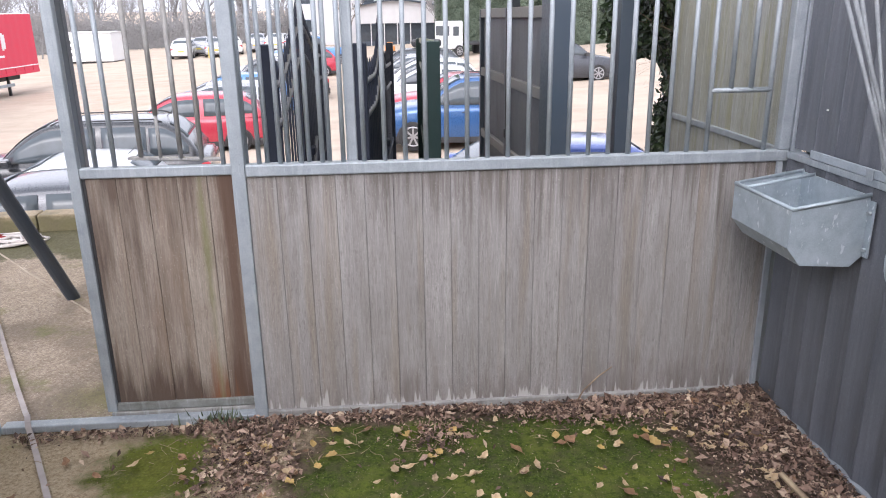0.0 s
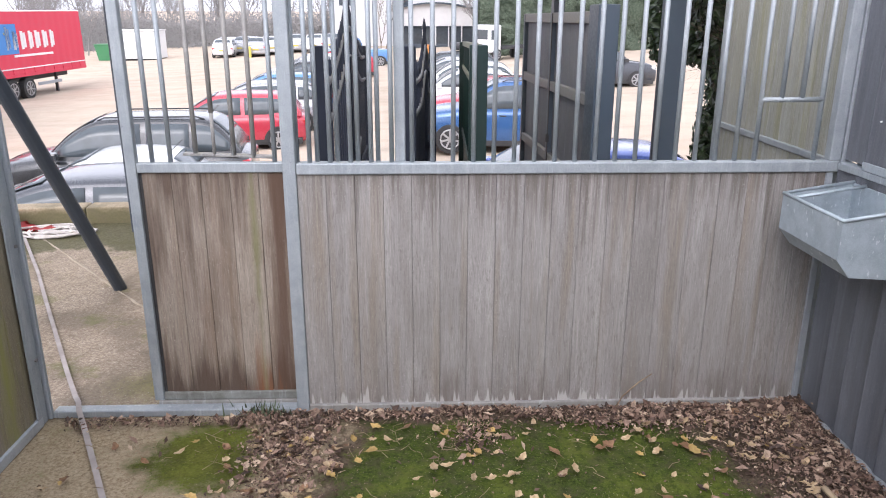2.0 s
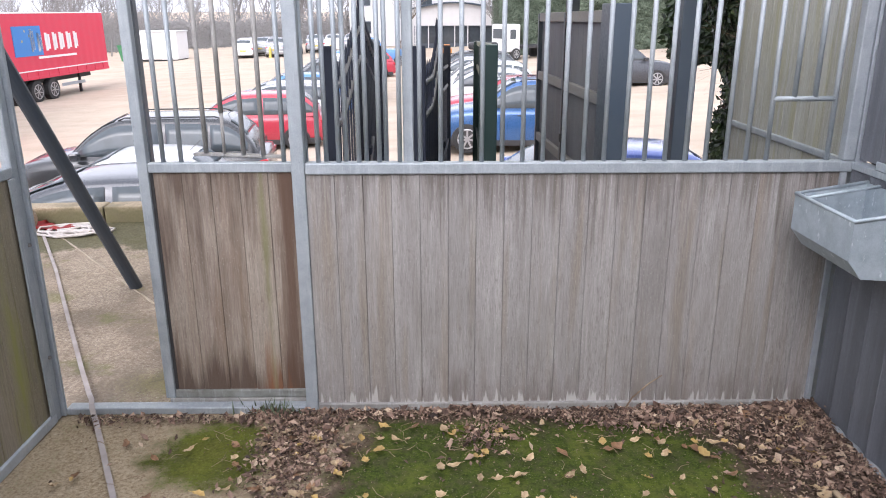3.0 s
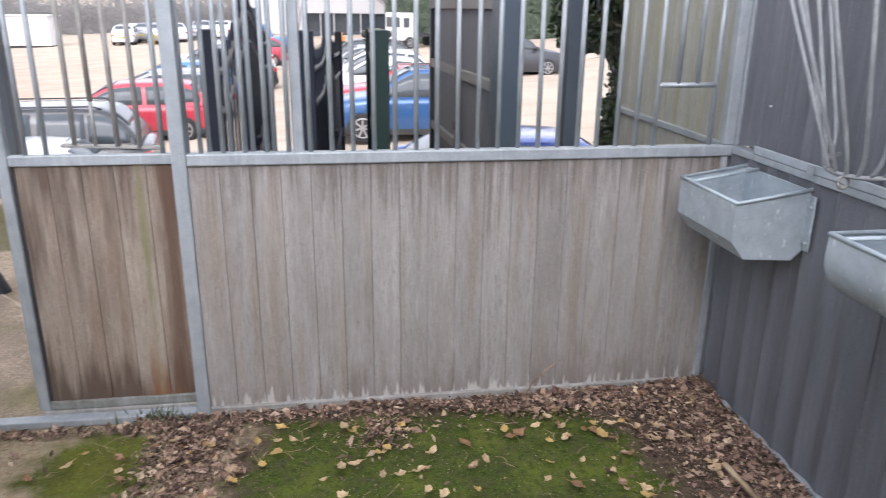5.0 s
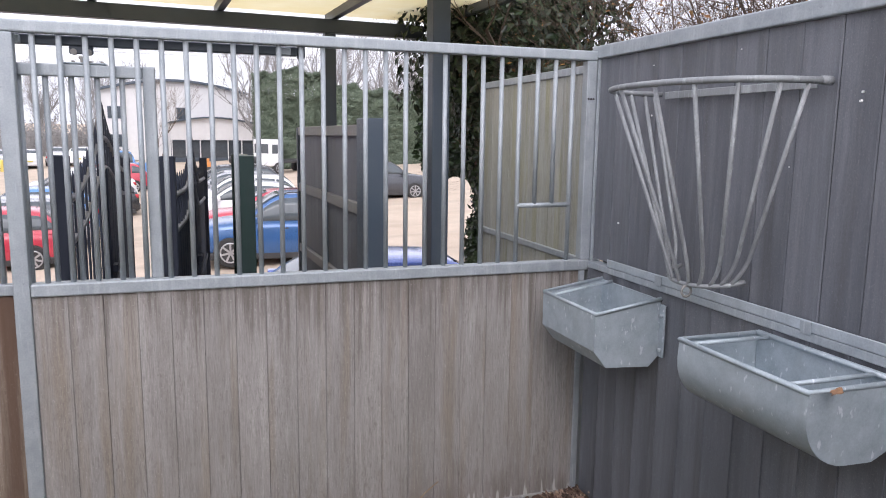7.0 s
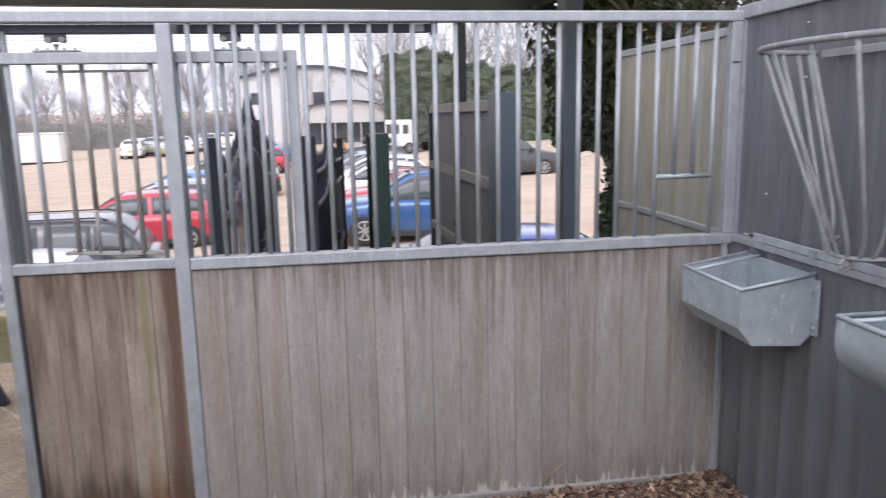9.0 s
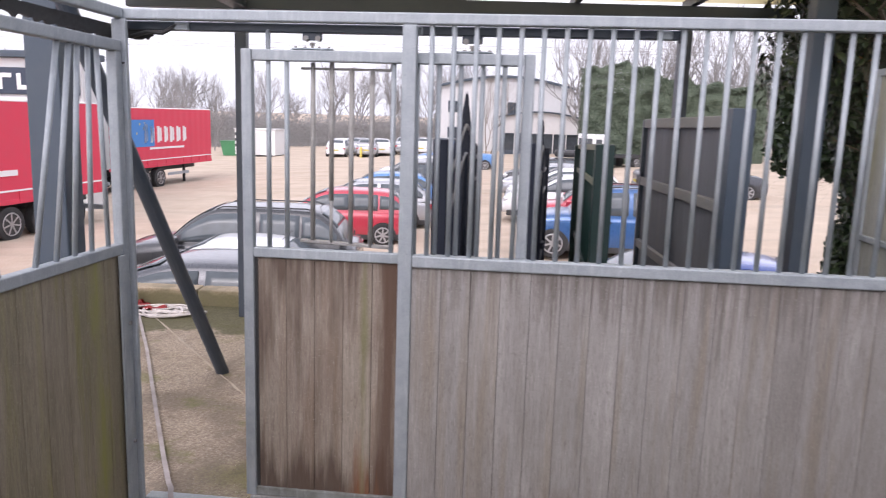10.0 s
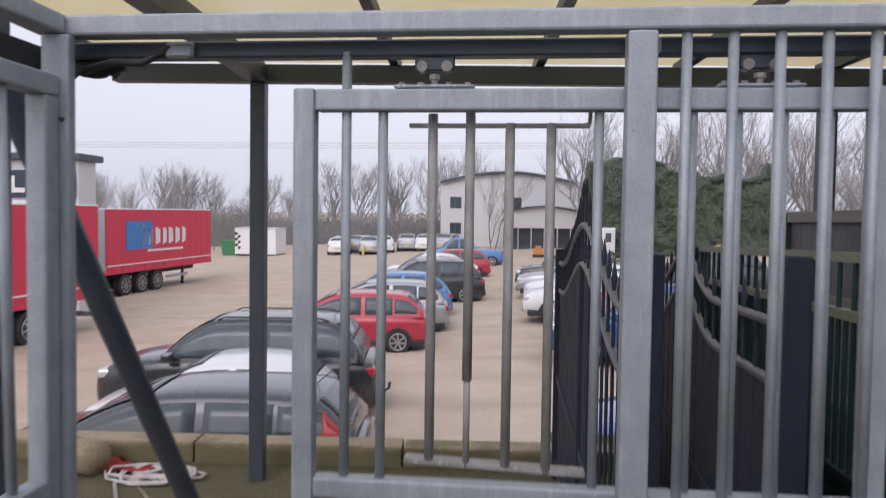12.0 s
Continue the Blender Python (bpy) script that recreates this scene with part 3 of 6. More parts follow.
W = 0.1241
set_boards(FRONT, board_mesh(W - 0.001, 1.11, 0.028, 0.0018), BOARD_GREY, [(-2.3845 + W * (i + 0.5), 0.012 + 0.0012 * math.sin(i * 4.1), 0.046) for i in range(19)])
part("backing", box(-2.38, -0.03, 0.041, 0.046, 0.05, 1.15, 0), BLACK_TRIM, FRONT)


def sliding_door():
    """The half-open door that hangs outside the front from two roller carriages."""
    d = thing("sliding_door", "half-open galvanised sliding stable door with brown-stained boards", "door", pose(0, 0, 0))
    x0, x1, y0, y1 = -3.129, -1.913, 0.056, 0.098
    part("stile", box(x0, x0 + 0.046, y0, y1, 0.05, 2.032, 0.005, 2), STEEL, d)
    part("stile", box(x1 - 0.046, x1, y0, y1, 0.05, 2.032, 0.005, 2), STEEL, d)
    part("top_rail", box(x0 + 0.047, x1 - 0.047, y0, y1, 1.985, 2.03, 0.005, 2), STEEL, d)
    part("mid_rail", box(x0 + 0.047, x1 - 0.047, y0, y1, 1.156, 1.2, 0.005, 2), STEEL, d)
    part("bottom_rail", box(x0 + 0.047, x1 - 0.047, y0, y1, 0.052, 0.092, 0.005, 2), STEEL_GRIMY, d, "grimy steel bottom rail")
    part("guide_channel", box(x0 + 0.02, -2.44, y0 - 0.006, y0 + 0.03, 0.03, 0.05, 0.003), STEEL_OLD, d)
    w = 0.1265
    set_boards(d, board_mesh(w - 0.0012, 1.064, 0.028, 0.002), BOARD_BROWN, [(-3.068 + w * (i + 0.5), 0.068 + 0.0015 * math.sin(i * 3.7), 0.092) for i in range(8)])
    set_boards(d, board_mesh(0.093, 1.064, 0.028, 0.0028), BOARD_BROWN, [(-2.0085, 0.068, 0.092)])
    part("edge_strip", box(-3.082, -3.0695, 0.07, 0.095, 0.092, 1.156, 0), BLACK_TRIM, d)
    part("backing", box(x0 + 0.05, x1 - 0.05, 0.094, 0.098, 0.1, 1.15, 0), BLACK_TRIM, d)
    for x, top in ((-3.018, 2.11), (-2.939, 1.99), (-2.487, 1.99), (-2.389, 1.99), (-2.3, 1.99), (-2.211, 1.99), (-2.122, 1.99), (-2.034, 1.99)):
        part("bar", tube([(x, 0.08, 1.195), (x, 0.08, top)], BAR_R, 10), STEEL, d, smooth=True)
    # a loose inset of four bars hangs by its hook in the middle of the upper half
    g = part("loose_grille", box(-2.888, -2.502, 0.108, 0.12, 1.955, 1.965, 0.002), STEEL_OLD, d, "loose rusty hook-on bar inset")
    part("bar", tube([(-2.836, 0.112, 1.235), (-2.836, 0.112, 1.985)], BAR_R, 10), STEEL_OLD, g, smooth=True)
    part("bar", tube([(-2.755, 0.112, 1.41), (-2.755, 0.112, 1.992)], BAR_R, 10), STEEL_OLD, g, smooth=True)
    part("bar", tube([(-2.755, 0.112, 1.22), (-2.755, 0.112, 1.41)], 0.0075, 10), STEEL_OLD, g, smooth=True)
    part("bar", tube([(-2.670, 0.112, 1.225), (-2.670, 0.112, 1.965)], BAR_R, 10), STEEL_OLD, g, smooth=True)
    part("bar", tube([(-2.583, 0.112, 1.215), (-2.583, 0.112, 1.965)], BAR_R, 10), STEEL_OLD, g, smooth=True)
    part("hook", tube([(-2.512, 0.114, 1.962), (-2.503, 0.114, 1.966), (-2.502, 0.112, 1.99)], 0.0045, 6), STEEL_OLD, g, smooth=True)
    part("bottom_strip", box(-0.197, 0.197, -0.02, 0.02, -0.006, 0.006, 0.002, m=pose(-2.695, 0.125, 1.222, 0, 2.2, 0)), STEEL_OLD, g)
    for x in (-2.83, -2.17):
        c = part("hanger", box(x - 0.085, x + 0.085, 0.06, 0.11, 2.032, 2.039, 0.003), ZINC_SHEET, d)
        part("carriage_plate", box(x - 0.042, x + 0.042, 0.075, 0.085, 2.07, 2.1, 0.003), DARK_PAINT, c)
        for s in (-0.07, -0.03, 0.03, 0.07):
            part("nut", tube([(x + s, 0.078, 2.038), (x + s, 0.078, 2.046)], 0.007, 6), STEEL_OLD, c)
        part("stud_nut", tube([(x, 0.08, 2.052), (x, 0.08, 2.062)], 0.012, 6), STEEL_OLD, c)
        for s in (-1, 1):
            part("roller", tube([(x + s * 0.026, 0.066, 2.078), (x + s * 0.026, 0.098, 2.078)], 0.0115, 12), STEEL_OLD, c)
        part("stud", tube([(x, 0.08, 2.03), (x, 0.08, 2.06)], 0.007, 8), STEEL_OLD, c)
    return d


sliding_door()


def door_track():
    t = thing("door_track", "dark steel sliding door track under the top rail", "rail", pose(0, 0, 0))
    part("channel", box(-3.66, -1.36, 0.072, 0.112, 2.1, 2.136, 0.004, 1), DARK_PAINT, t)
    for x in (-3.38, -2.4, -1.42):
        part("bracket", box(x - 0.03, x + 0.03, 0.052, 0.071, 2.098, 2.13, 0.004), STEEL, t)
    part("end_stop", box(-1.36, -1.33, 0.07, 0.114, 2.09, 2.14, 0.004), DARK_PAINT, t)
    part("cable", tube([(-3.40, 0.06, 2.12), (-3.46, 0.05, 2.085), (-3.53, 0.06, 2.09), (-3.6, 0.06, 2.07)], 0.009, 8), BLACK_TRIM, t, smooth=True)
    return t


door_track()


def torn_strip():
    """A ragged rubber strip that hangs below the track's end and runs back outside the corner."""
    t = thing("rubber_strip", "torn black rubber strip hanging ragged under the track end", "rubber strip", pose(-3.67, 0.092, 2.1))
    rnd = random.Random(8)

    def ragged(name, along, n, step, sag):
        bm = bmesh.new()
        edge = []
        for i in range(n + 1):
            low = sag(i / n) + rnd.uniform(-0.006, 0.006) - (0.012 if rnd.random() < 0.2 else 0)
            edge.append((i * step, low))
        add_prism(bm, edge + [(n * step, 0.0), (0.0, 0.0)], "y", -0.006, 0.006)
        o = part(name, bm, BLACK_TRIM, t)
        o.matrix_basis = along
        return o

    ragged("front_flap", pose(0, -0.0, 0), 12, 0.0125, lambda u: -0.038 + 0.02 * u ** 3)
    ragged("side_flap", pose(-0.02, 0, 0.02, 0, 0, -90), 60, 0.02, lambda u: -0.062 + 0.035 * u)
    return t


torn_strip()

# ---------------------------------------------------------------- stall: right wall
RIGHT = thing("wall_right", "full-height wall of charcoal composite boards in a galvanised frame", "wall", kind="structure")
WB = 0.1503
NB = 27
low = [(-0.014, -0.0075 - WB * (i + 0.5), 0.03) for i in range(NB)]
high = [(0.012, -0.0075 - WB * (i + 0.5), 1.215) for i in range(NB)]
set_boards(RIGHT, board_mesh(WB - 0.0016, 1.14, 0.034, 0.003, 0.013), BOARD_DARK, low, -90, 1.0)
set_boards(RIGHT, board_mesh(WB - 0.0022, 0.93, 0.032, 0.0036, 0.008), BOARD_DARK, high, -90, 1.0)
part("backing", box(0.043, 0.05, -4.06, -0.05, 0.03, 2.14, 0), BLACK_TRIM, RIGHT)
part("corner_stile", box(0.0, 0.05, -0.006, 0.05, 0.0, 2.14, 0.002), STEEL, RIGHT)
part("top_cap", box(-0.004, 0.056, -4.06, 0.05, 2.142, 2.2, 0.006, 2), STEEL, RIGHT)
part("mid_rail", box(-0.018, 0.045, -4.06, -0.007, 1.172, 1.202, 0.004, 2), STEEL, RIGHT)
part("flange", box(-0.02, -0.013, -4.06, -0.186, 1.204, 1.238, 0.002), STEEL_BRIGHT, RIGHT, "pale galvanised flashing strip")
part("bottom_rail", box(-0.024, 0.03, -4.06, -0.007, 0.0, 0.029, 0.004, 2), STEEL, RIGHT)
for y in (-0.585, -1.35, -2.12, -2.88):
    part("joint_plate", box(-0.024, -0.02, y - 0.022, y + 0.022, 1.195, 1.235, 0.001), STEEL, RIGHT)

for y, z, rad in ((-0.932, 2.089, 0.003), (-1.354, 2.004, 0.005), (-1.441, 1.919, 0.004), (-1.436, 1.894, 0.0045), (-0.423, 1.876, 0.0045), (-0.207, 1.405, 0.0045), (-0.419, 2.078, 0.003), (-1.192, 1.698, 0.003)):
    part("white_splash", tube([(0.0135, y, z), (0.021, y, z)], [rad * 0.8, rad], 7), WHITE_MARK, RIGHT, "dried white splash")

# ---------------------------------------------------------------- stall: left wall
LEFT = thing("wall_left", "partition of algae-stained boards with bent bars in a galvanised frame", "wall", kind="structure")
part("stile", box(-3.645, -3.6, -0.07, -0.024, 0.0, 2.0, 0.005, 2), STEEL, LEFT)
part("top_rail", box(-3.645, -3.6, -4.06, -0.024, 2.0, 2.045, 0.005, 2), STEEL, LEFT)
part("upper_rail", box(-3.645, -3.6, -4.06, -0.001, 2.135, 2.176, 0.005, 2), STEEL, LEFT)
part("mid_rail", box(-3.645, -3.6, -4.06, -0.072, 1.165, 1.21, 0.005, 2), STEEL, LEFT)
part("bottom_rail", box(-3.65, -3.595, -4.06, -0.072, 0.0, 0.05, 0.005, 2), STEEL_BRIGHT, LEFT)
for z in (0.32, 0.86):
    part("bolt", tube([(-3.6, -0.047, z), (-3.592, -0.047, z)], 0.009, 6), STEEL_OLD, LEFT)
part("inner_angle", box(-3.6, -3.592, -0.12, -0.072, 0.05, 1.165, 0.002), STEEL, LEFT)
set_boards(LEFT, board_mesh(0.13, 1.115), BOARD_GREEN, [(-3.61, -0.075 - 0.133 * (i + 0.5), 0.05) for i in range(29)], 90)
part("backing", box(-3.645, -3.64, -4.05, -0.08, 0.06, 1.16, 0), BLACK_TRIM, LEFT)
for y0, y1 in ((-0.147, -0.172), (-0.267, -0.232), (-0.382, -0.298), (-0.495, -0.35), (-0.615, -0.421)):
    part("bar", tube([(-3.622, y0, 1.2), (-3.622, y1, 2.01)], BAR_R, 10), STEEL, LEFT, "bent bar leaning out of line" if y0 < -0.3 else "", smooth=True)
part("bar", tube([(-3.622, -0.8, 1.2), (-3.622, -0.82, 1.34), (-3.64, -0.95, 1.7)], BAR_R, 10), STEEL_OLD, LEFT, "bent bar torn from its rail", smooth=True)
for i in range(30):
    y = -1.1 - 0.0925 * i
    part("bar", tube([(-3.622, y, 1.2), (-3.622, y, 2.01)], BAR_R, 10), STEEL, LEFT, smooth=True)

BACK = thing("wall_back", "rear partition of grey boards closing the stall", "wall", kind="structure")
part("panel", box(-3.65, 0.05, -4.12, -4.07, 0.0, 2.19, 0.004), BOARD_GREY, BACK)

# partition that runs on outside beyond the corner
EXT = thing("partition_panel", "pale algae-streaked board partition panel in a galvanised frame", "partition", kind="structure")
set_boards(EXT, board_mesh(0.132, 0.885), BOARD_PALE, [(0.014, 0.09 + 0.134 * (i + 0.5), 1.2) for i in range(10)], -90)
set_boards(EXT, board_mesh(0.132, 1.125), BOARD_PALE, [(0.014, 0.09 + 0.134 * (i + 0.5), 0.04) for i in range(10)], -90)
part("stile", box(0.004, 0.05, 0.052, 0.09, -0.06, 2.125, 0.004), STEEL, EXT)
part("stile", box(0.004, 0.05, 1.431, 1.47, -0.06, 2.125, 0.004), STEEL, EXT)
part("top_rail", box(0.004, 0.05, 0.091, 1.43, 2.085, 2.125, 0.004), STEEL, EXT)
part("mid_rail", box(0.0, 0.05, 0.091, 1.43, 1.166, 1.2, 0.004), STEEL, EXT)
part("bottom_rail", box(0.004, 0.05, 0.091, 1.43, -0.06, 0.04, 0.004), STEEL, EXT)


# ---------------------------------------------------------------- stall: fittings
def feed_bowl():
    """Folded sheet bowl: upright front, sloped lower front, closed ends, rolled wire rim."""
    b = thing("feed_bowl", "galvanised steel corner feed bowl bolted to the charcoal wall", "feed bowl")
    y0, y1, fx, zt, zk = -0.612, -0.157, -0.314, 1.1, 1.147
    out = [(-0.022, zk), (fx, zt), (fx, zt - 0.148), (-0.26, zt - 0.216), (-0.066, zt - 0.228), (-0.022, zt - 0.185)]
    t = 0.004
    fold = [Vector(p) for p in out[1:]]
    ways = [(q - p).normalized() for p, q in zip(fold, fold[1:])]
    ways = [ways[0]] + [(u + v).normalized() for u, v in zip(ways, ways[1:])] + [ways[-1]]
    skin = [(p.x + w.y * t, p.y - w.x * t) for p, w in zip(fold, ways)]
    part("trough", prism(out[1:] + skin[::-1], "y", y0, y1), ZINC_SHEET, b)
    for y in (y0, y1 - t):
        part("end_plate", prism(out, "y", y, y + t), ZINC_SHEET, b)
    part("back_plate", box(-0.026, -0.02, y0, y1, zt - 0.18, zk - 0.004, 0.001), ZINC_SHEET, b)
    r = 0.0085
    part("rim", tube([(-0.02, y0, zk), (fx, y0, zt), (fx, y1, zt), (-0.02, y1, zk)], r, 8), ZINC_SHEET, b, smooth=True)
    part("cross_bar", tube([(-0.02, y1 - 0.085, zk), (fx, y1 - 0.085, zt)], 0.0075, 8), ZINC_SHEET, b, smooth=True)
    fl = part("flange", box(-0.026, -0.018, y0 - 0.035, y0, zt - 0.19, zt + 0.025, 0.002), ZINC_SHEET, b)
    for z in (zt - 0.02, zt - 0.16):
        part("bolt", tube([(-0.038, y0 - 0.018, z), (-0.026, y0 - 0.018, z)], 0.009, 6), STEEL, fl)
    return b


feed_bowl()


def manger():
    """A wider trough with a half-round belly."""
    b = thing("manger", "galvanised half-round feed manger bolted to the charcoal wall", "manger")
    y0, y1, fx, zt = -1.68, -1.156, -0.328, 1.15
    curve = [(fx, zt), (fx - 0.004, zt - 0.06)]
    for i in range(1, 9):
        a = radians(180 + 11 * i)
        curve.append((fx + 0.14 + 0.144 * math.cos(a), zt - 0.07 + 0.14 * math.sin(a)))
    curve += [(-0.10, zt - 0.212), (-0.012, zt - 0.17)]
    bm = bmesh.new()
    t = 0.004
    inner = [(x + (0.004 if x < -0.2 else 0), z + t * 0.7) for x, z in curve]
    v = [[bm.verts.new((x, y, z)) for x, z in c] for c, y in ((curve, y0), (curve, y1), (inner, y0), (inner, y1))]
    for i in range(len(curve) - 1):
        bm.faces.new((v[0][i], v[0][i + 1], v[1][i + 1], v[1][i]))
        bm.faces.new((v[2][i], v[3][i], v[3][i + 1], v[2][i + 1]))
    bmesh.ops.recalc_face_normals(bm, faces=bm.faces[:])
    part("trough", bm, ZINC_SHEET, b, smooth=True)
    out = curve + [(-0.012, zt)]
    for y in (y0 - t, y1):
        part("end_plate", prism(out, "y", y, y + t), ZINC_SHEET, b)
    part("back_plate", box(-0.026, -0.02, y0, y1, zt - 0.165, zt + 0.01, 0.001), ZINC_SHEET, b)
    part("rim", tube([(-0.02, y0, zt), (fx, y0, zt), (fx, y1, zt), (-0.02, y1, zt)], 0.0085, 8), ZINC_SHEET, b, smooth=True)
    for y in (y1 - 0.06, y0 + 0.07):
        part("cross_bar", tube([(-0.02, y, zt), (fx, y, zt)], 0.0075, 8), ZINC_SHEET, b, smooth=True)
    part("back_bar", tube([(-0.03, y0, zt + 0.002), (-0.03, y1, zt + 0.002)], 0.0075, 8), ZINC_SHEET, b, smooth=True)
    fl = part("flange", box(-0.026, -0.018, y0 - 0.05, y0 - 0.005, zt - 0.17, zt - 0.005, 0.002), ZINC_SHEET, b)
    for z in (zt - 0.03, zt - 0.14):
        part("bolt", tube([(-0.038, y0 - 0.028, z), (-0.026, y0 - 0.028, z)], 0.009, 6), STEEL, fl)
    return b


manger()


def hay_rack():
    """Half-round rail at the top, bars drawn together and swept round into a small half ring at the foot."""
    h = thing("hay_rack", "galvanised half-basket hay rack of welded round bar", "hay rack")
    yc, half, deep, zt = RACK_Y, RACK_HALF, RACK_DEEP, 1.955

    def on_rail(u):
        a = math.pi * u
        return Vector((-deep * max(math.sin(a), 0.0) ** 0.6 - 0.012, yc + half * math.cos(a), zt))

    part("top_rail", tube([on_rail(i / 28) for i in range(29)], 0.0105, 10), RACK_STEEL, h, smooth=True)
    part("wall_strip", box(-0.018, -0.011, yc - half + 0.04, yc + half - 0.03, zt - 0.02, zt + 0.008, 0.002), RACK_STEEL, h)
    zb, rh, rd, yr = 1.302, 0.174, 0.128, -0.89

    def on_ring(u):
        a = math.pi * u
        return Vector((-rd * math.sin(a) - 0.014, yr + rh * math.cos(a), zb - 0.03 * math.sin(a)))

    part("bottom_ring", tube([on_ring(i / 16) for i in range(17)], 0.0085, 8), RACK_STEEL, h, smooth=True)
    for i, u in enumerate((0.006, 0.024, 0.068, 0.168, 0.395, 0.56, 0.69, 0.812, 0.92, 0.98)):
        p, q = on_rail(u), on_ring(0.12 + 0.76 * (i / 9) ** 0.88)
        out = on_ring(0.02 + 0.96 * (i / 9) ** 0.88) + Vector((-0.01 * math.sin(math.pi * u), 0.012 * math.cos(math.pi * u), 0.04))
        bend = [out.lerp(p, 0.12 * (1 - s)).lerp(out.lerp(q, s), s) for s in (0.0, 0.2, 0.4, 0.6, 0.8, 1.0)]
        part("bar", tube([p] + bend, 0.0072, 8), RACK_STEEL, h, smooth=True)
    part("wall_socket", tube([(-0.005, yc - half, zt), (-0.04, yc - half, zt)], 0.0145, 10), RACK_STEEL, h, smooth=True)
    low = on_ring(0.56)
    eye = [(low.x - 0.02 * math.cos(a), low.y, low.z - 0.024 + 0.02 * math.sin(a)) for a in (2 * math.pi * j / 12 for j in range(13))]
    part("tie_ring", tube(eye, 0.005, 6), STEEL_OLD, h, smooth=True)
    return h


hay_rack()


def strap():
    """A flat pale webbing line that trails from outside over the threshold into the stall."""
    s = thing("lead_strap", "pale grey webbing strap trailing over the threshold", "strap")
    path = [(-5.42, 3.36, -0.04), (-5.34, 3.22, -0.05), (-4.77, 2.28, -0.05), (-4.41, 1.65, -0.05), (-4.03, 0.99, -0.05), (-3.77, 0.54, -0.048), (-3.6, 0.25, -0.03), (-3.5, 0.075, 0.035), (-3.47, 0.01, 0.043), (-3.45, -0.03, 0.036), (-3.4, -0.11, 0.014), (-3.268, -0.345, 0.01), (-3.09, -0.665, 0.01), (-2.98, -1.1, 0.01), (-2.91, -1.8, 0.012), (-2.88, -2.4, 0.012)]
    bm = bmesh.new()
    pts = [Vector(p) for p in path]
    rows = []
    for i, p in enumerate(pts):
        d = (pts[min(i + 1, len(pts) - 1)] - pts[max(i - 1, 0)]).normalized()
        n = Vector((-d.y, d.x, 0)).normalized() * 0.012
        rows.append([bm.verts.new(p + n), bm.verts.new(p - n), bm.verts.new(p - n + Vector((0, 0, 0.006))), bm.verts.new(p + n + Vector((0, 0, 0.006)))])
    for a, b in zip(rows, rows[1:]):
        for j in range(4):
            bm.faces.new((a[j], a[(j + 1) % 4], b[(j + 1) % 4], b[j]))
    bmesh.ops.recalc_face_normals(bm, faces=bm.faces[:])
    part("webbing", bm, STRAP_MAT, s)
    return s


strap()


def rope_heap():
    r = thing("rope_heap", "tangled heap of cream rope lying by the kerb", "rope", pose(-5.1, 3.36, -0.06))
    rnd = random.Random(3)
    pts = []
    for i in range(70):
        a = i * 0.62
        rad = 0.13 + 0.07 * math.sin(i * 0.37) + rnd.uniform(-0.02, 0.02)
        pts.append((rad * 1.7 * math.cos(a) + 0.05 * math.sin(i * 0.9), rad * 0.9 * math.sin(a) + 0.04 * math.cos(i * 1.3), 0.012 + 0.0004 * i + rnd.uniform(0, 0.008)))
    part("rope", tube(pts, 0.011, 6), ROPE_MAT, r, smooth=True)
    b = thing("plastic_sheet", "crumpled red plastic scrap lying by the kerb", "plastic scrap", pose(-5.42, 3.47, -0.055, 0, 0, -20))
    bm = bmesh.new()
    grid = [[bm.verts.new((0.042 * i - 0.25, 0.04 * j - 0.1, 0.03 + 0.045 * noise.noise((i * 0.55, j * 0.6, 3.0)))) for i in range(13)] for j in range(6)]
    for r0, r1 in zip(grid, grid[1:]):
        for i in range(12):
            bm.faces.new((r0[i], r0[i + 1], r1[i + 1], r1[i]))
    bmesh.ops.solidify(bm, geom=bm.faces[:], thickness=0.006)
    part("sheet", bm, RED_PLASTIC, b, smooth=True)
    c = thing("clay_pipe", "short buff drain pipe lying by the kerb", "pipe", pose(-5.78, 3.44, 0.06, 90, 0, 70))
    part("barrel", tube([(0, 0, -0.25), (0, 0, 0.25)], 0.12, 16), KERB, c, smooth=True)
    return r


rope_heap()


# ---------------------------------------------------------------- outside: canopy and posts
def canopy():
    """Yellowed roof sheets on dark purlins over the terrace, carried by a beam on slim posts."""
    m = pose(-4.42, 3.45, 0, 0, 0, 3.9)
    c = thing("canopy", "open canopy of yellowed translucent sheets on dark steel", "canopy", m)
    part("front_beam", box(-1.0, 4.72, -0.05, 0.05, 2.68, 2.8, 0.004), DARK_PAINT, c)
    for x in (0.0, 3.83):
        part("post", box(x - 0.05, x + 0.05, -0.05, 0.05, -0.06, 2.679, 0.006, 2), DARK_PAINT, c)
    for i in range(7):
        x = -1.045 + 0.985 * i
        part("purlin", box(x - 0.03, x + 0.03, -2.6, 0.25, 2.804, 2.88, 0.004), DARK_PAINT, c)
    for i in range(6):
        x = -1.045 + 0.985 * i
        part("roof_sheet", box(x + 0.005, x + 0.98, -2.6, 0.3, 2.884, 2.89, 0), CANOPY, c)
    part("side_beam", box(-0.06, 0.06, -2.54, -0.051, 2.68, 2.8, 0.004), DARK_PAINT, c)
    part("back_beam", box(-1.0, 4.72, -2.65, -2.55, 2.68, 2.8, 0.004), DARK_PAINT, c)
    return c


canopy()


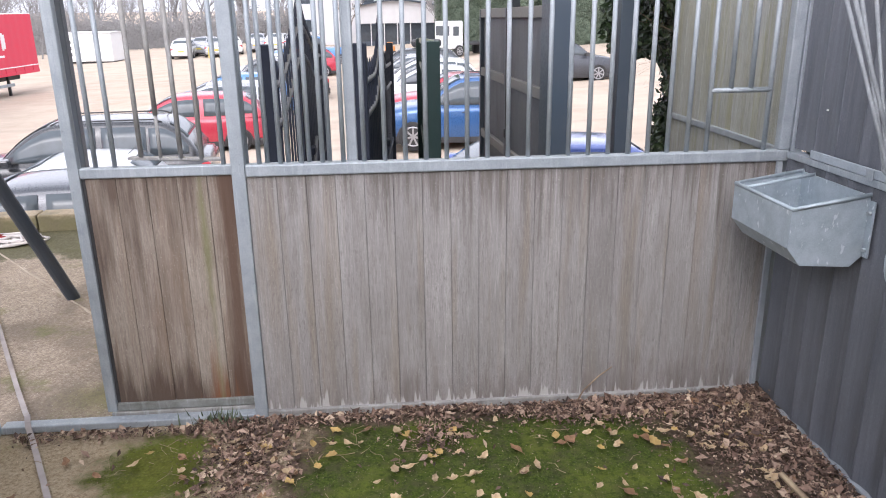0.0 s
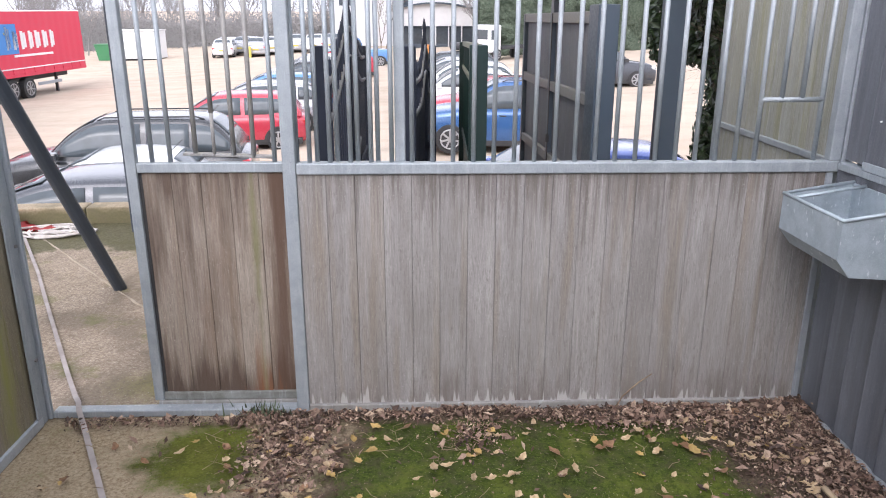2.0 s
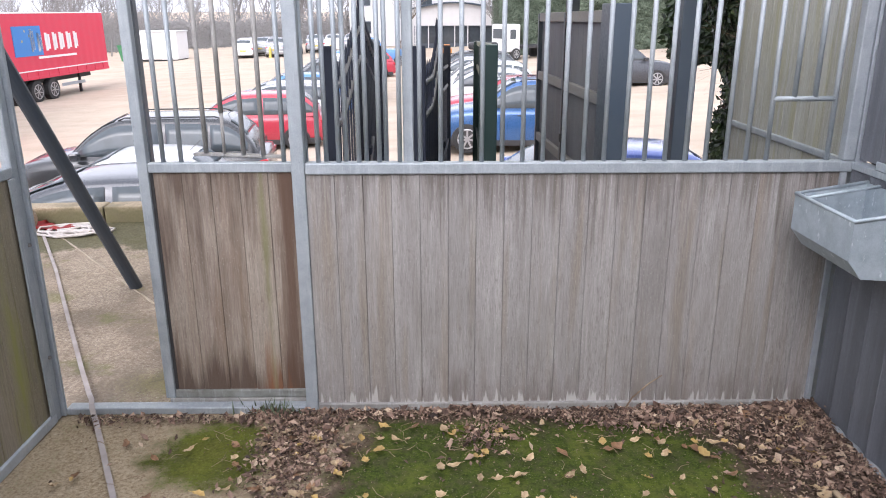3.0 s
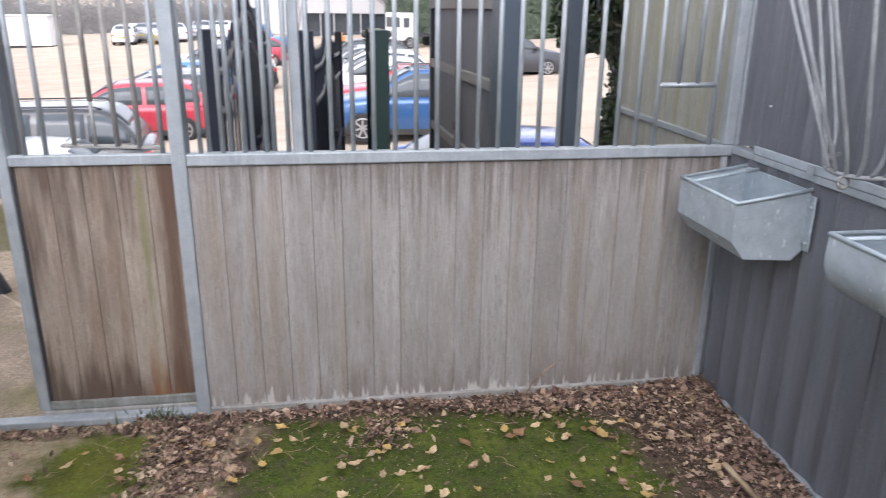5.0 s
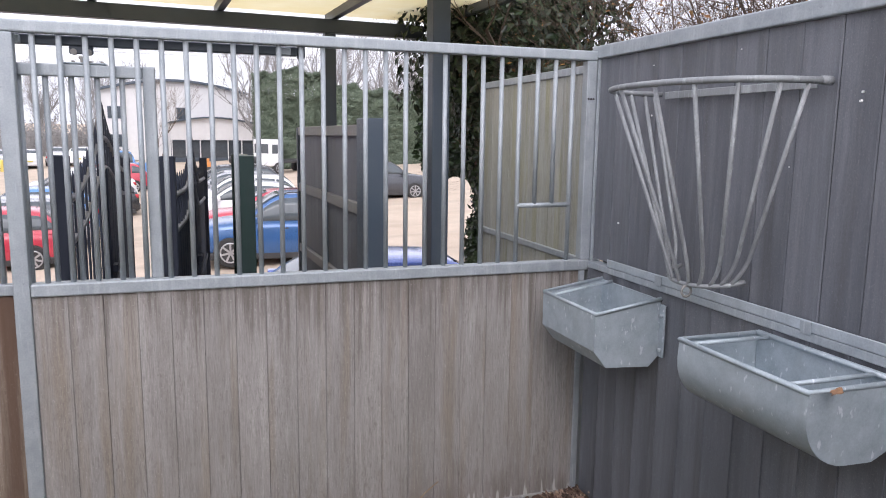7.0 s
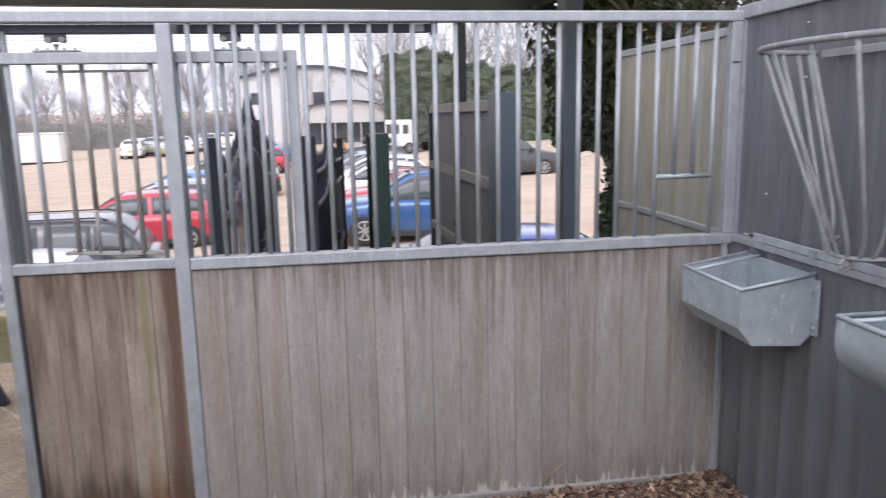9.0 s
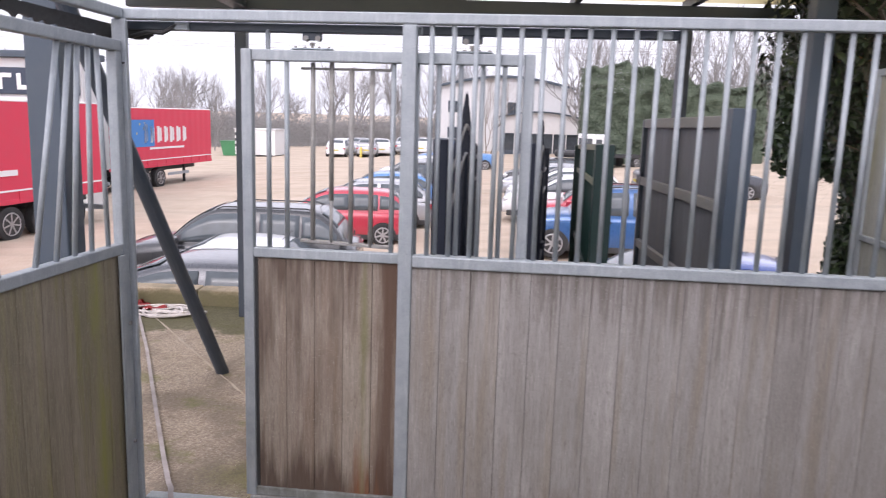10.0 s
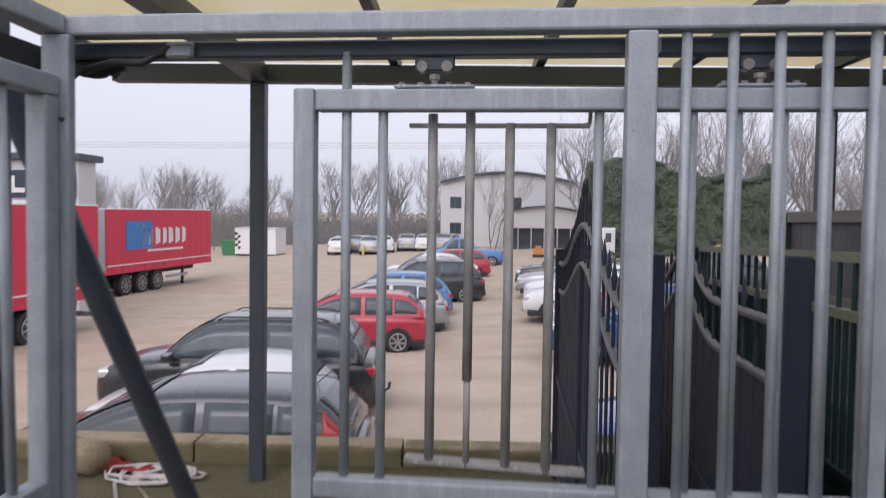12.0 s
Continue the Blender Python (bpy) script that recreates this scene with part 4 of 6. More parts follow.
def column(x, y, turn, half, h=4.2):
    p = thing("steel_column", "dark slate-grey painted steel column on the terrace", "column", pose(x, y, -0.06, 0, 0, turn), group="steel columns")
    part("shaft", box(-half, half, -half, half, 0.015, h, 0.008, 2), DARK_POST, p)
    part("base_plate", box(-0.14, 0.14, -0.14, 0.14, 0.0, 0.015, 0.002), DARK_POST, p)
    return p


column(-4.42, 0.75, 4, 0.09)
column(-0.108, 2.05, 4, 0.066)


def brace_pole():
    b = thing("brace_pole", "dark grey diagonal steel prop leaning on a column", "prop")
    part("tube", tube([BRACE_FOOT, BRACE_TOP], 0.045, 14), DARK_PAINT, b, smooth=False)
    return b


brace_pole()


# ---------------------------------------------------------------- outside: displayed gates
def swoop(u, pinch=1.0):
    """Ogee rise of an arched gate, nought at both posts and one in the middle."""
    s = max(0.0, 1 - abs(2 * u - 1) * pinch)
    return (s * s * (3 - 2 * s)) ** 1.5


def gate_frame(name, label, p, q, z_near, z_far, material, width=0.034):
    """A gate's thing, its length, and its two flat-topped posts, at the heights the sloping ground gives."""
    p, q = Vector((*p, 0)), Vector((*q, 0))
    L = (q - p).length
    g = thing(name, label, "gate", pose(p.x, p.y, -0.06, 0, 0, math.degrees(math.atan2(q.y - p.y, q.x - p.x))), group="displayed gates")
    part("post", box(-width, width, -width, width, 0, z_near + 0.06, 0.004), material, g)
    part("post", box(L - width * 0.6, L + width * 0.6, -width, width, 0, z_far + 0.06, 0.004), material, g)
    return g, L


def arched_gate(label, p, q, z_near, z_far, lower, arch, spikes, stay, sheet_from, gap=0.19, fall=0.0, pinch=1.0):
    """Double driveway gate: rods between two ogee rails, finials above, a sheeted lower half, a diagonal stay."""
    g, L = gate_frame("ornamental_gate", label, p, q, z_near, z_far, BLACK_PAINT)

    def rail_z(u, off):
        return lower + off + arch * swoop(u, pinch) + 0.06 - fall * u

    for off in (0.0, gap):
        pts = [(0.05 + (L - 0.1) * u, 0.0, rail_z(u, off)) for u in (i / 30 for i in range(31))]
        part("arched_rail", tube(pts, 0.017, 8), GATE_SKYLIT, g, smooth=True)
    for z in (0.14, 0.72):
        part("rail", box(0.046, L - 0.03, -0.018, 0.018, z - 0.02, z + 0.02, 0.003), BLACK_PAINT, g)
    bm = bmesh.new()
    us = [sheet_from + (0.985 - sheet_from) * i / 24 for i in range(25)]
    add_prism(bm, [(0.05 + (L - 0.1) * u, 0.15) for u in us] + [(0.05 + (L - 0.1) * u, rail_z(u, -0.01)) for u in us[::-1]], "y", -0.004, 0.004)
    part("sheet", bm, BLACK_PAINT, g)
    for x in (L / 2 - 0.03, L / 2 + 0.03):
        part("meeting_stile", box(x - 0.024, x + 0.024, -0.024, 0.024, 0.08, rail_z(0.5, 0.0), 0.003), BLACK_PAINT, g)
    for i in range(1, spikes + 1):
        u = i / (spikes + 1)
        x, top = 0.05 + (L - 0.1) * u, rail_z(u, gap) + 0.03 + 0.12 * swoop(u, pinch) ** 12
        bm = tube([(x, 0, 0.1), (x, 0, top)], 0.0068, 6)
        add_tube(bm, [(x, 0, top - 0.005), (x, 0, top + 0.025), (x, 0, top + 0.09)], [0.008, 0.012, 0.001], 6)
        part("rod", bm, BLACK_PAINT, g)
    if stay:
        part("stay", tube([(L * 0.62, -0.035, 1.0), (L * 0.18, -0.035, 0.2)], 0.013, 8), GATE_SKYLIT, g, smooth=True)
    part("latch", box(L / 2 - 0.1, L / 2 + 0.02, -0.06, -0.025, 0.95, 1.0, 0.006), BLACK_PAINT, g)
    return g


def sheeted_gate(label, p, q, z_near, z_far):
    """Flat-topped gate that falls with the ground: close rods under a short barred top, a sheet at its foot."""
    g, L = gate_frame("sheeted_gate", label, p, q, z_near, z_far, GREEN_PAINT, 0.046)
    drop = z_near - z_far

    def slab(z0, z1, depth, x0=0.048, x1=L - 0.032):
        return prism([(x0, z0 - drop * x0 / L), (x1, z0 - drop * x1 / L), (x1, z1 - drop * x1 / L), (x0, z1 - drop * x0 / L)], "y", -depth, depth)

    top = z_near + 0.05
    for z, mat in ((0.14, GREEN_PAINT), (0.98, GREEN_PAINT), (1.53, OLIVE_RAIL), (top, OLIVE_RAIL)):
        part("rail", slab(z - 0.02, z + 0.014, 0.02), mat, g)
    part("sheet", slab(0.161, 0.959, 0.004), GREEN_PAINT, g)
    for i in range(1, 22):
        x = L * i / 22
        part("rod", tube([(x, 0, 0.98 - drop * i / 22), (x, 0, top - drop * i / 22)], 0.010, 6), GREEN_PAINT, g)
        part("rod", tube([(x + L / 44, 0, 0.98 - drop * i / 22), (x + L / 44, 0, 1.53 - drop * i / 22)], 0.010, 6), GREEN_PAINT, g)
    return g


OLIVE_RAIL = paint("faded_olive_paint", (0.17, 0.185, 0.13), 0.5, 0.0, 0.4)
# lighter copy of the gate black: sky reflection painted on rails and stay
GATE_SKYLIT = paint("sky_reflecting_black_paint", (0.10, 0.104, 0.116), 0.45, 0.0, 0.3)
arched_gate("black arched ornamental driveway gate with spear-top rods", (-2.32, 0.42), (-2.34, 3.75), 1.68, 1.57, 1.285, 0.27, 22, True, 0.42)
arched_gate("black arched ornamental gate with sheeted lower half", (-1.90, 0.60), (-1.71, 4.1), 1.673, 1.56, 1.295, 0.19, 20, False, 0.03, 0.178, 0.1, 1.9)
sheeted_gate("dark green sheeted gate with a short barred top", (-1.548, 0.70), (-1.44, 3.52), 1.675, 1.61)


def panel_fence():
    """Two framed bays of grey composite panel on a wide dark end post."""
    p, q = Vector((-0.8, 1.3, 0)), Vector((-0.89, 3.45, 0))
    L = (q - p).length
    ang = math.degrees(math.atan2(q.y - p.y, q.x - p.x))
    f = thing("panel_fence", "grey composite panel fence in dark steel frame", "fence", pose(p.x, p.y, -0.06, 0, 0, ang))
    part("end_post", box(-0.2, 0.0, -0.06, 0.06, 0.0, 1.94, 0.005), DARK_POST, f)
    n = 2
    w = L / n
    for b in range(n):
        x = b * w
        part("upright", box(x + 0.002, x + 0.062, -0.03, 0.04, 0.0, 1.9, 0.004), DARK_POST, f)
        for z in (0.3, 0.86, 1.39, 1.87):
            part("rail", box(x + 0.063, x + w, -0.03, 0.036, z - 0.035, z + 0.035, 0.004), FENCE_RAIL, f)
        m = 7
        pw = (w - 0.065) / m
        for i in range(m):
            part("board", box(x + 0.064 + i * pw, x + 0.062 + (i + 1) * pw, -0.008, 0.008, 0.06, 1.84, 0.002), BOARD_FENCE, f)
    part("upright", box(L, L + 0.05, -0.03, 0.04, 0.0, 1.9, 0.004), DARK_PAINT, f)
    part("latch", box(w - 0.05, w - 0.02, 0.037, 0.06, 0.98, 1.04, 0.004), BLACK_TRIM, f)
    part("gap_strip", box(w - 0.012, w + 0.004, 0.037, 0.043, 0.05, 1.9, 0), BLACK_TRIM, f)
    return f


FENCE_RAIL = paint("faded_grey_green_paint", (0.185, 0.185, 0.185), 0.6, 0.0, 0.4)
BOARD_FENCE = boards("warm_grey_panel", (0.096, 0.103, 0.122), (0.15, 0.158, 0.184), (0.086, 0.09, 0.105), (0.21, 0.212, 0.22), 0.4, 0.3, (0.118, 0.117, 0.122), 0.15)
panel_fence()


# ---------------------------------------------------------------- car park: vehicles
PAINTS = {
    "silver": paint("silver_car_paint", (0.40, 0.41, 0.43), 0.28, 0.5, 0.2, 0.8),
    "grey": paint("grey_car_paint", (0.055, 0.06, 0.072), 0.28, 0.3, 0.2, 0.8),
    "black": paint("black_car_paint", (0.03, 0.032, 0.036), 0.25, 0.2, 0.25, 0.8),
    "white": paint("white_car_paint", (0.72, 0.73, 0.74), 0.3, 0.0, 0.15, 0.8),
    "red": paint("red_car_paint", (0.46, 0.034, 0.06), 0.28, 0.1, 0.2, 0.8),
    "blue": paint("blue_car_paint", (0.03, 0.105, 0.27), 0.28, 0.3, 0.2, 0.8),
    "deep blue": paint("deep_blue_car_paint", (0.10, 0.15, 0.42), 0.22, 0.3, 0.2, 1.0),
    "pale blue": paint("pale_blue_car_paint", (0.10, 0.25, 0.52), 0.28, 0.3, 0.2, 0.8),
}


def add_wheel(parent, x, y, r, side, width=0.2):
    w = part("wheel", tube([(x, y - side * width, r), (x, y - side * width * 0.92, r), (x, y - side * 0.02, r), (x, y, r)], [r * 0.92, r, r, r * 0.93], 22), RUBBER, parent, smooth=False)
    bm = bmesh.new()
    add_tube(bm, [(x, y - side * 0.01, r), (x, y + side * 0.006, r)], [r * 0.66, r * 0.64], 20)
    part("rim_dish", bm, BLACK_TRIM, w)
    for j in range(7):
        a = 2 * math.pi * j / 7
        m = Matrix.Translation((x, y + side * 0.008, r)) @ Matrix.Rotation(a, 4, "Y")
        part("spoke", box(-0.022, 0.022, -0.008, 0.008, 0.03, r * 0.63, 0, m=m), RIM, w)
    ring = [(x + r * 0.64 * math.cos(a), y + side * 0.006, r + r * 0.64 * math.sin(a)) for a in (2 * math.pi * j / 20 for j in range(21))]
    part("rim", tube(ring, 0.018, 6), RIM, w, smooth=True)
    part("hub", tube([(x, y, r), (x, y + side * 0.016, r)], 0.05, 10), RIM, w)


def car(colour, x, y, turn, label, L=4.2, W=1.76, H=1.48, belt=0.93, boot=0.25, hood=1.0, glass_back=0.55, rails=False, rack=False, lamp=0.2, rake=0.78):
    """A parked car, nose along +x: lofted lower body, bevelled cabin, inset panes, lamps, wheels, mirrors."""
    c = thing("car", label, "car", pose(x, y, ground_z(x), 0, 0, turn), group="parked cars")
    col = PAINTS[colour]
    h = W / 2
    # lower body: stations along the length
    st = []
    for u in (0.0, 0.015, 0.05, 0.12, 0.25, 0.45, 0.62, 0.75, 0.86, 0.94, 0.985, 1.0):
        s = -L / 2 + u * L
        nose = max(0.0, (u - 0.72) / 0.28)
        tail = max(0.0, (0.14 - u) / 0.14)
        w = h * (1 - 0.16 * nose ** 2.2 - 0.10 * tail ** 2)
        if u > 0.998 or u < 0.002:
            w *= 0.95
        top = belt - (0.17 * nose ** 1.6 if u < 0.985 else 0.17 + 0.12 * (u - 0.97) / 0.03) - 0.05 * tail
        if u < 0.002:
            top -= 0.12
        st.append((s, w, top, 0.2 + 0.06 * (nose + tail)))
    bm = bmesh.new()
    rings = []
    for s, w, top, zb in st:
        prof = [(w * 0.90, zb), (w * 0.985, zb + 0.14), (w, zb + 0.3), (w * 0.985, top - 0.14), (w * 0.95, top - 0.03), (w * 0.86, top + 0.012), (w * 0.45, top + 0.035), (0, top + 0.042)]
        full = prof + [(-a, b) for a, b in prof[-2::-1]]
        rings.append([bm.verts.new((s, a, b)) for a, b in full])
    for a, b in zip(rings, rings[1:]):
        for i in range(len(a) - 1):
            bm.faces.new((a[i], a[i + 1], b[i + 1], b[i]))
        bm.faces.new((a[-1], a[0], b[0], b[-1]))
    bm.faces.new(rings[0])
    bm.faces.new(rings[-1][::-1])
    bmesh.ops.recalc_face_normals(bm, faces=bm.faces[:])
    part("body", bm, col, c, smooth=True)
    part("sill", box(-L / 2 + 0.12, L / 2 - 0.14, -h * 0.97, h * 0.97, 0.17, 0.34, 0.03, 2), BLACK_TRIM, c)
    # cabin: a loft whose top follows the roofline, with panes lying on its skin
    xa, xb = L / 2 - hood, L / 2 - hood - rake
    xd, xc = -L / 2 + boot, -L / 2 + boot + glass_back
    wb, wr = h * 0.945, h * 0.72
    zb, mid = belt - 0.03, (xb + xc) / 2
    line = [(xa, belt + 0.015), (xa - 0.49 * rake, belt + 0.58 * (H - belt)), (xb, H - 0.045), (xb - 0.35, H - 0.008), (mid, H), (xc + 0.3, H - 0.02), (xc, H - 0.06), ((xc + xd) / 2, belt + 0.62 * (H - belt)), (xd, belt + 0.1)]

    def roof_z(x):
        """Roofline height by smooth steps between the profile's points."""
        for i in range(len(line) - 1):
            (x1, z1), (x0, z0) = line[i], line[i + 1]
            if x0 <= x <= x1:
                t = (x - x0) / (x1 - x0)
                def slope(j):
                    j0, j1 = max(j - 1, 0), min(j + 1, len(line) - 1)
                    return (line[j1][1] - line[j0][1]) / (line[j1][0] - line[j0][0])
                m0, m1, d = slope(i + 1), slope(i), x1 - x0
                return (2 * t ** 3 - 3 * t * t + 1) * z0 + (t ** 3 - 2 * t * t + t) * d * m0 + (3 * t * t - 2 * t ** 3) * z1 + (t ** 3 - t * t) * d * m1
        return belt

    def side_w(z):
        v = max(0.0, min(1.0, (z - zb) / (H - zb)))
        return wb - (wb - wr) * v ** 1.25

    bm = bmesh.new()
    rings = []
    for i in range(27):
        x = xd + (xa - xd) * i / 26
        t = roof_z(x)
        zz = [zb + (t - 0.06 - zb) * f for f in (0.0, 0.35, 0.7, 1.0)]
        w = side_w(t)
        prof = [(side_w(v), v) for v in zz] + [(w * 0.965, t - 0.025), (w * 0.87, t - 0.004), (w * 0.5, t + 0.012), (0, t + 0.016)]
        full = prof + [(-u, v) for u, v in prof[-2::-1]]
        rings.append([bm.verts.new((x, u, v)) for u, v in full])
    for a, b in zip(rings, rings[1:]):
        for i in range(len(a) - 1):
            bm.faces.new((a[i], a[i + 1], b[i + 1], b[i]))
    bm.faces.new(rings[0])
    bm.faces.new(rings[-1][::-1])
    bmesh.ops.recalc_face_normals(bm, faces=bm.faces[:])
    part("cabin", bm, col, c, smooth=True)

    def skin(name, rows, material):
        """A smooth pane through rows of points."""
        bm2 = bmesh.new()
        vs = [[bm2.verts.new(p) for p in r] for r in rows]
        for r0, r1 in zip(vs, vs[1:]):
            for i in range(len(r0) - 1):
                bm2.faces.new((r0[i], r0[i + 1], r1[i + 1], r1[i]))
        bmesh.ops.recalc_face_normals(bm2, faces=bm2.faces[:])
        bmesh.ops.solidify(bm2, geom=bm2.faces[:], thickness=0.004)
        ob = part(name, bm2, material, c, smooth=True)
        for f in ob.data.polygons:
            if f.area < 0.0011:
                f.use_smooth = False
        return ob

    def cross_pane(name, x0, x1, share):
        rows = []
        for i in range(7):
            x = x0 + (x1 - x0) * i / 6
            t = roof_z(x)
            w = side_w(t) * share
            rows.append([(x, w * f, t + 0.032 - 0.018 * f * f) for f in (-1, -0.75, -0.4, 0, 0.4, 0.75, 1)])
        return skin(name, rows, CAR_GLASS)

    def side_pane(name, x0, x1, sgn, low, drop):
        rows = []
        for i in range(9):
            x = x0 + (x1 - x0) * i / 8
            zt = max(roof_z(x) - drop, low + 0.01)
            rows.append([(x, sgn * (side_w(low + (zt - low) * f) + 0.016), low + (zt - low) * f) for f in (0, 0.33, 0.67, 1)])
        return skin(name, rows, CAR_GLASS)

    cross_pane("windscreen", xa - 0.06, xb - 0.02, 0.88)
    cross_pane("rear_window", xc - 0.03, xd + 0.35 * (xc - xd), 0.84)
    for sgn in (-1, 1):
        pillar = xd + 0.5 * (xa - xd)
        side_pane("side_window", pillar + 0.05, xa - 0.22, sgn, belt + 0.035, 0.085)
        side_pane("side_window", xd + 0.3 * (xa - xd) - 0.12, pillar - 0.05, sgn, belt + 0.035, 0.085)
        side_pane("quarter_window", xd + 0.17, xd + 0.3 * (xa - xd) - 0.17, sgn, belt + 0.07, 0.1)
        part("mirror", box(xa - 0.28, xa - 0.12, sgn * (h + 0.02), sgn * (h + 0.2), belt + 0.0, belt + 0.14, 0.03, 2) if sgn > 0 else box(xa - 0.28, xa - 0.12, -h - 0.2, -h - 0.02, belt, belt + 0.14, 0.03, 2), col if colour != "grey" else BLACK_TRIM, c)
        part("door_handle", box(-0.05, 0.1, sgn * h * 0.985 - 0.012, sgn * h * 0.985 + 0.012, belt - 0.15, belt - 0.12, 0.004), BLACK_TRIM, c)
        part("tail_light", box(-L / 2 + 0.005, -L / 2 + 0.2, min(sgn * h * 0.62, sgn * h * 0.915), max(sgn * h * 0.62, sgn * h * 0.915), belt - 0.1 - lamp * 0.8, belt - 0.1, 0.04, 3), RED_LAMP, c)
        if lamp > 0.25:
            rows = []
            for n in range(7):
                x1 = xd + 0.1 + 0.24 * n / 6
                lo, hi = belt - 0.03, max(belt + 0.02, min(roof_z(x1) - 0.06, belt + 0.42))
                rows.append([(x1, sgn * (side_w(lo + (hi - lo) * f) + 0.018), lo + (hi - lo) * f) for f in (0, 0.33, 0.67, 1)])
            skin("tail_light", rows, RED_LAMP)
        part("headlight", box(L / 2 - 0.3, L / 2 - 0.025, min(sgn * h * 0.45, sgn * h * 0.86), max(sgn * h * 0.45, sgn * h * 0.86), belt - 0.33, belt - 0.18, 0.04, 2), CLEAR_LAMP, c)
        for wx in (L / 2 - 0.82, -L / 2 + 0.74):
            r = 0.31 if H < 1.58 else 0.345
            arch = [(wx + (r + 0.055) * math.cos(t), 0.24 + max(0, (r + 0.1) * math.sin(t))) for t in (math.pi * j / 14 for j in range(15))]
            yo = sgn * (h + 0.004)
            part("wheel_arch", prism(arch, "y", yo - 0.05, yo + 0.003) if sgn > 0 else prism(arch, "y", yo - 0.003, yo + 0.05), BLACK_TRIM, c)
            add_wheel(c, wx, sgn * (h + 0.02), r, sgn)
        if rails:
            part("roof_rail", tube([(xb - 0.1, sgn * wr * 0.9, H - 0.03), (xb - 0.22, sgn * wr * 0.9, H + 0.02), (xc + 0.25, sgn * wr * 0.9, H + 0.012), (xc + 0.1, sgn * wr * 0.9, H - 0.04)], 0.013, 6), BLACK_TRIM, c, smooth=True)
    part("rear_bumper", box(-L / 2 - 0.04, -L / 2 + 0.2, -h * 0.86, h * 0.86, 0.3, 0.52, 0.04, 2), BLACK_TRIM if rails else col, c)
    part("front_bumper", box(L / 2 - 0.22, L / 2 + 0.02, -h * 0.74, h * 0.74, 0.26, 0.42, 0.04, 2), BLACK_TRIM, c)
    part("number_plate", box(-L / 2 - 0.048, -L / 2 - 0.038, -0.26, 0.26, 0.56, 0.67, 0.002), PLATE, c)
    part("aerial", tube([(xc + 0.1, 0, H - 0.02), (xc - 0.08, 0, H + 0.14)], 0.006, 5), BLACK_TRIM, c)
    if rack:
        part("roof_box", box(mid - 0.7, mid + 0.6, -0.35, 0.35, H + 0.06, H + 0.36, 0.1, 2), BLACK_TRIM, c)
    return c


# near row, noses away from the lane
car("grey", -6.2, 6.85, 184, "dark grey hatchback parked beside the kerb", 4.4, 1.72, 1.46, 0.91, 0.12, 0.95, 0.42, lamp=0.3, rake=1.05)
car("white", -6.60, 8.95, 184, "white hatchback parked beside a grey one", 3.6, 1.66, 1.37, 0.82, 0.15, 0.95, 0.45)
suv = car("black", -6.85, 11.0, 185, "black estate-like SUV with roof rails and tow hook", 4.55, 1.85, 1.68, 1.03, 0.18, 1.05, 0.5, True)
part("tow_hook", tube([(-2.2, 0, 0.38), (-2.4, 0, 0.36), (-2.46, 0, 0.4), (-2.47, 0, 0.5)], [0.022, 0.022, 0.022, 0.03], 8), BLACK_TRIM, suv, smooth=True)
car("red", -6.25, 16.8, 186, "bright red hatchback seen from behind", 4.05, 1.72, 1.45, 0.92, 0.12, 0.98, 0.42)
car("silver", -5.95, 19.6, 186, "silver hatchback in the row of parked cars", 4.1, 1.74, 1.46, 0.92, 0.14, 0.98, 0.45)
car("pale blue", -6.00, 22.6, 187, "mid-blue hatchback in the row of parked cars", 4.0, 1.72, 1.46, 0.92, 0.14, 0.98, 0.45)
car("black", -5.15, 26.6, 187, "black SUV in the row of parked cars", 4.3, 1.8, 1.58, 0.98, 0.16, 1.0, 0.45)
car("silver", -5.55, 30.0, 187, "silver estate car in the row of parked cars", 4.4, 1.75, 1.48, 0.93, 0.18, 1.0, 0.5)
car("white", -5.55, 33.4, 187, "white saloon in the row of parked cars", 4.4, 1.75, 1.46, 0.93, 0.5, 1.0, 0.7)
car("red", -4.85, 37.0, 187, "red hatchback far down the row", 4.0, 1.72, 1.46, 0.92, 0.14, 0.98, 0.45)
# opposite row, noses towards the lane
car("blue", 0.72, 14.85, 176, "blue SUV with silver lower trim facing the lane", 4.15, 1.8, 1.66, 1.02, 0.2, 1.15, 0.45, True)
car("deep blue", 0.42, 7.15, 178, "deep blue hatchback parked close behind the gates", 4.2, 1.74, 1.45, 0.93, 0.14, 1.05, 0.45)
car("red", 0.9, 17.75, 177, "red hatchback in the opposite row", 4.1, 1.72, 1.46, 0.92, 0.14, 1.0, 0.45)
car("white", 0.5, 20.9, 177, "white saloon in the opposite row", 4.4, 1.76, 1.46, 0.93, 0.5, 1.05, 0.7)
car("white", 0.5, 23.9, 177, "white hatchback in the opposite row", 4.1, 1.74, 1.48, 0.92, 0.14, 1.0, 0.45)
car("silver", 0.5, 26.9, 177, "silver saloon in the opposite row", 4.4, 1.76, 1.46, 0.93, 0.5, 1.05, 0.7)
car("black", 0.6, 30.1, 177, "black estate with a roof box in the opposite row", 4.5, 1.8, 1.5, 0.95, 0.2, 1.05, 0.5, False, True)


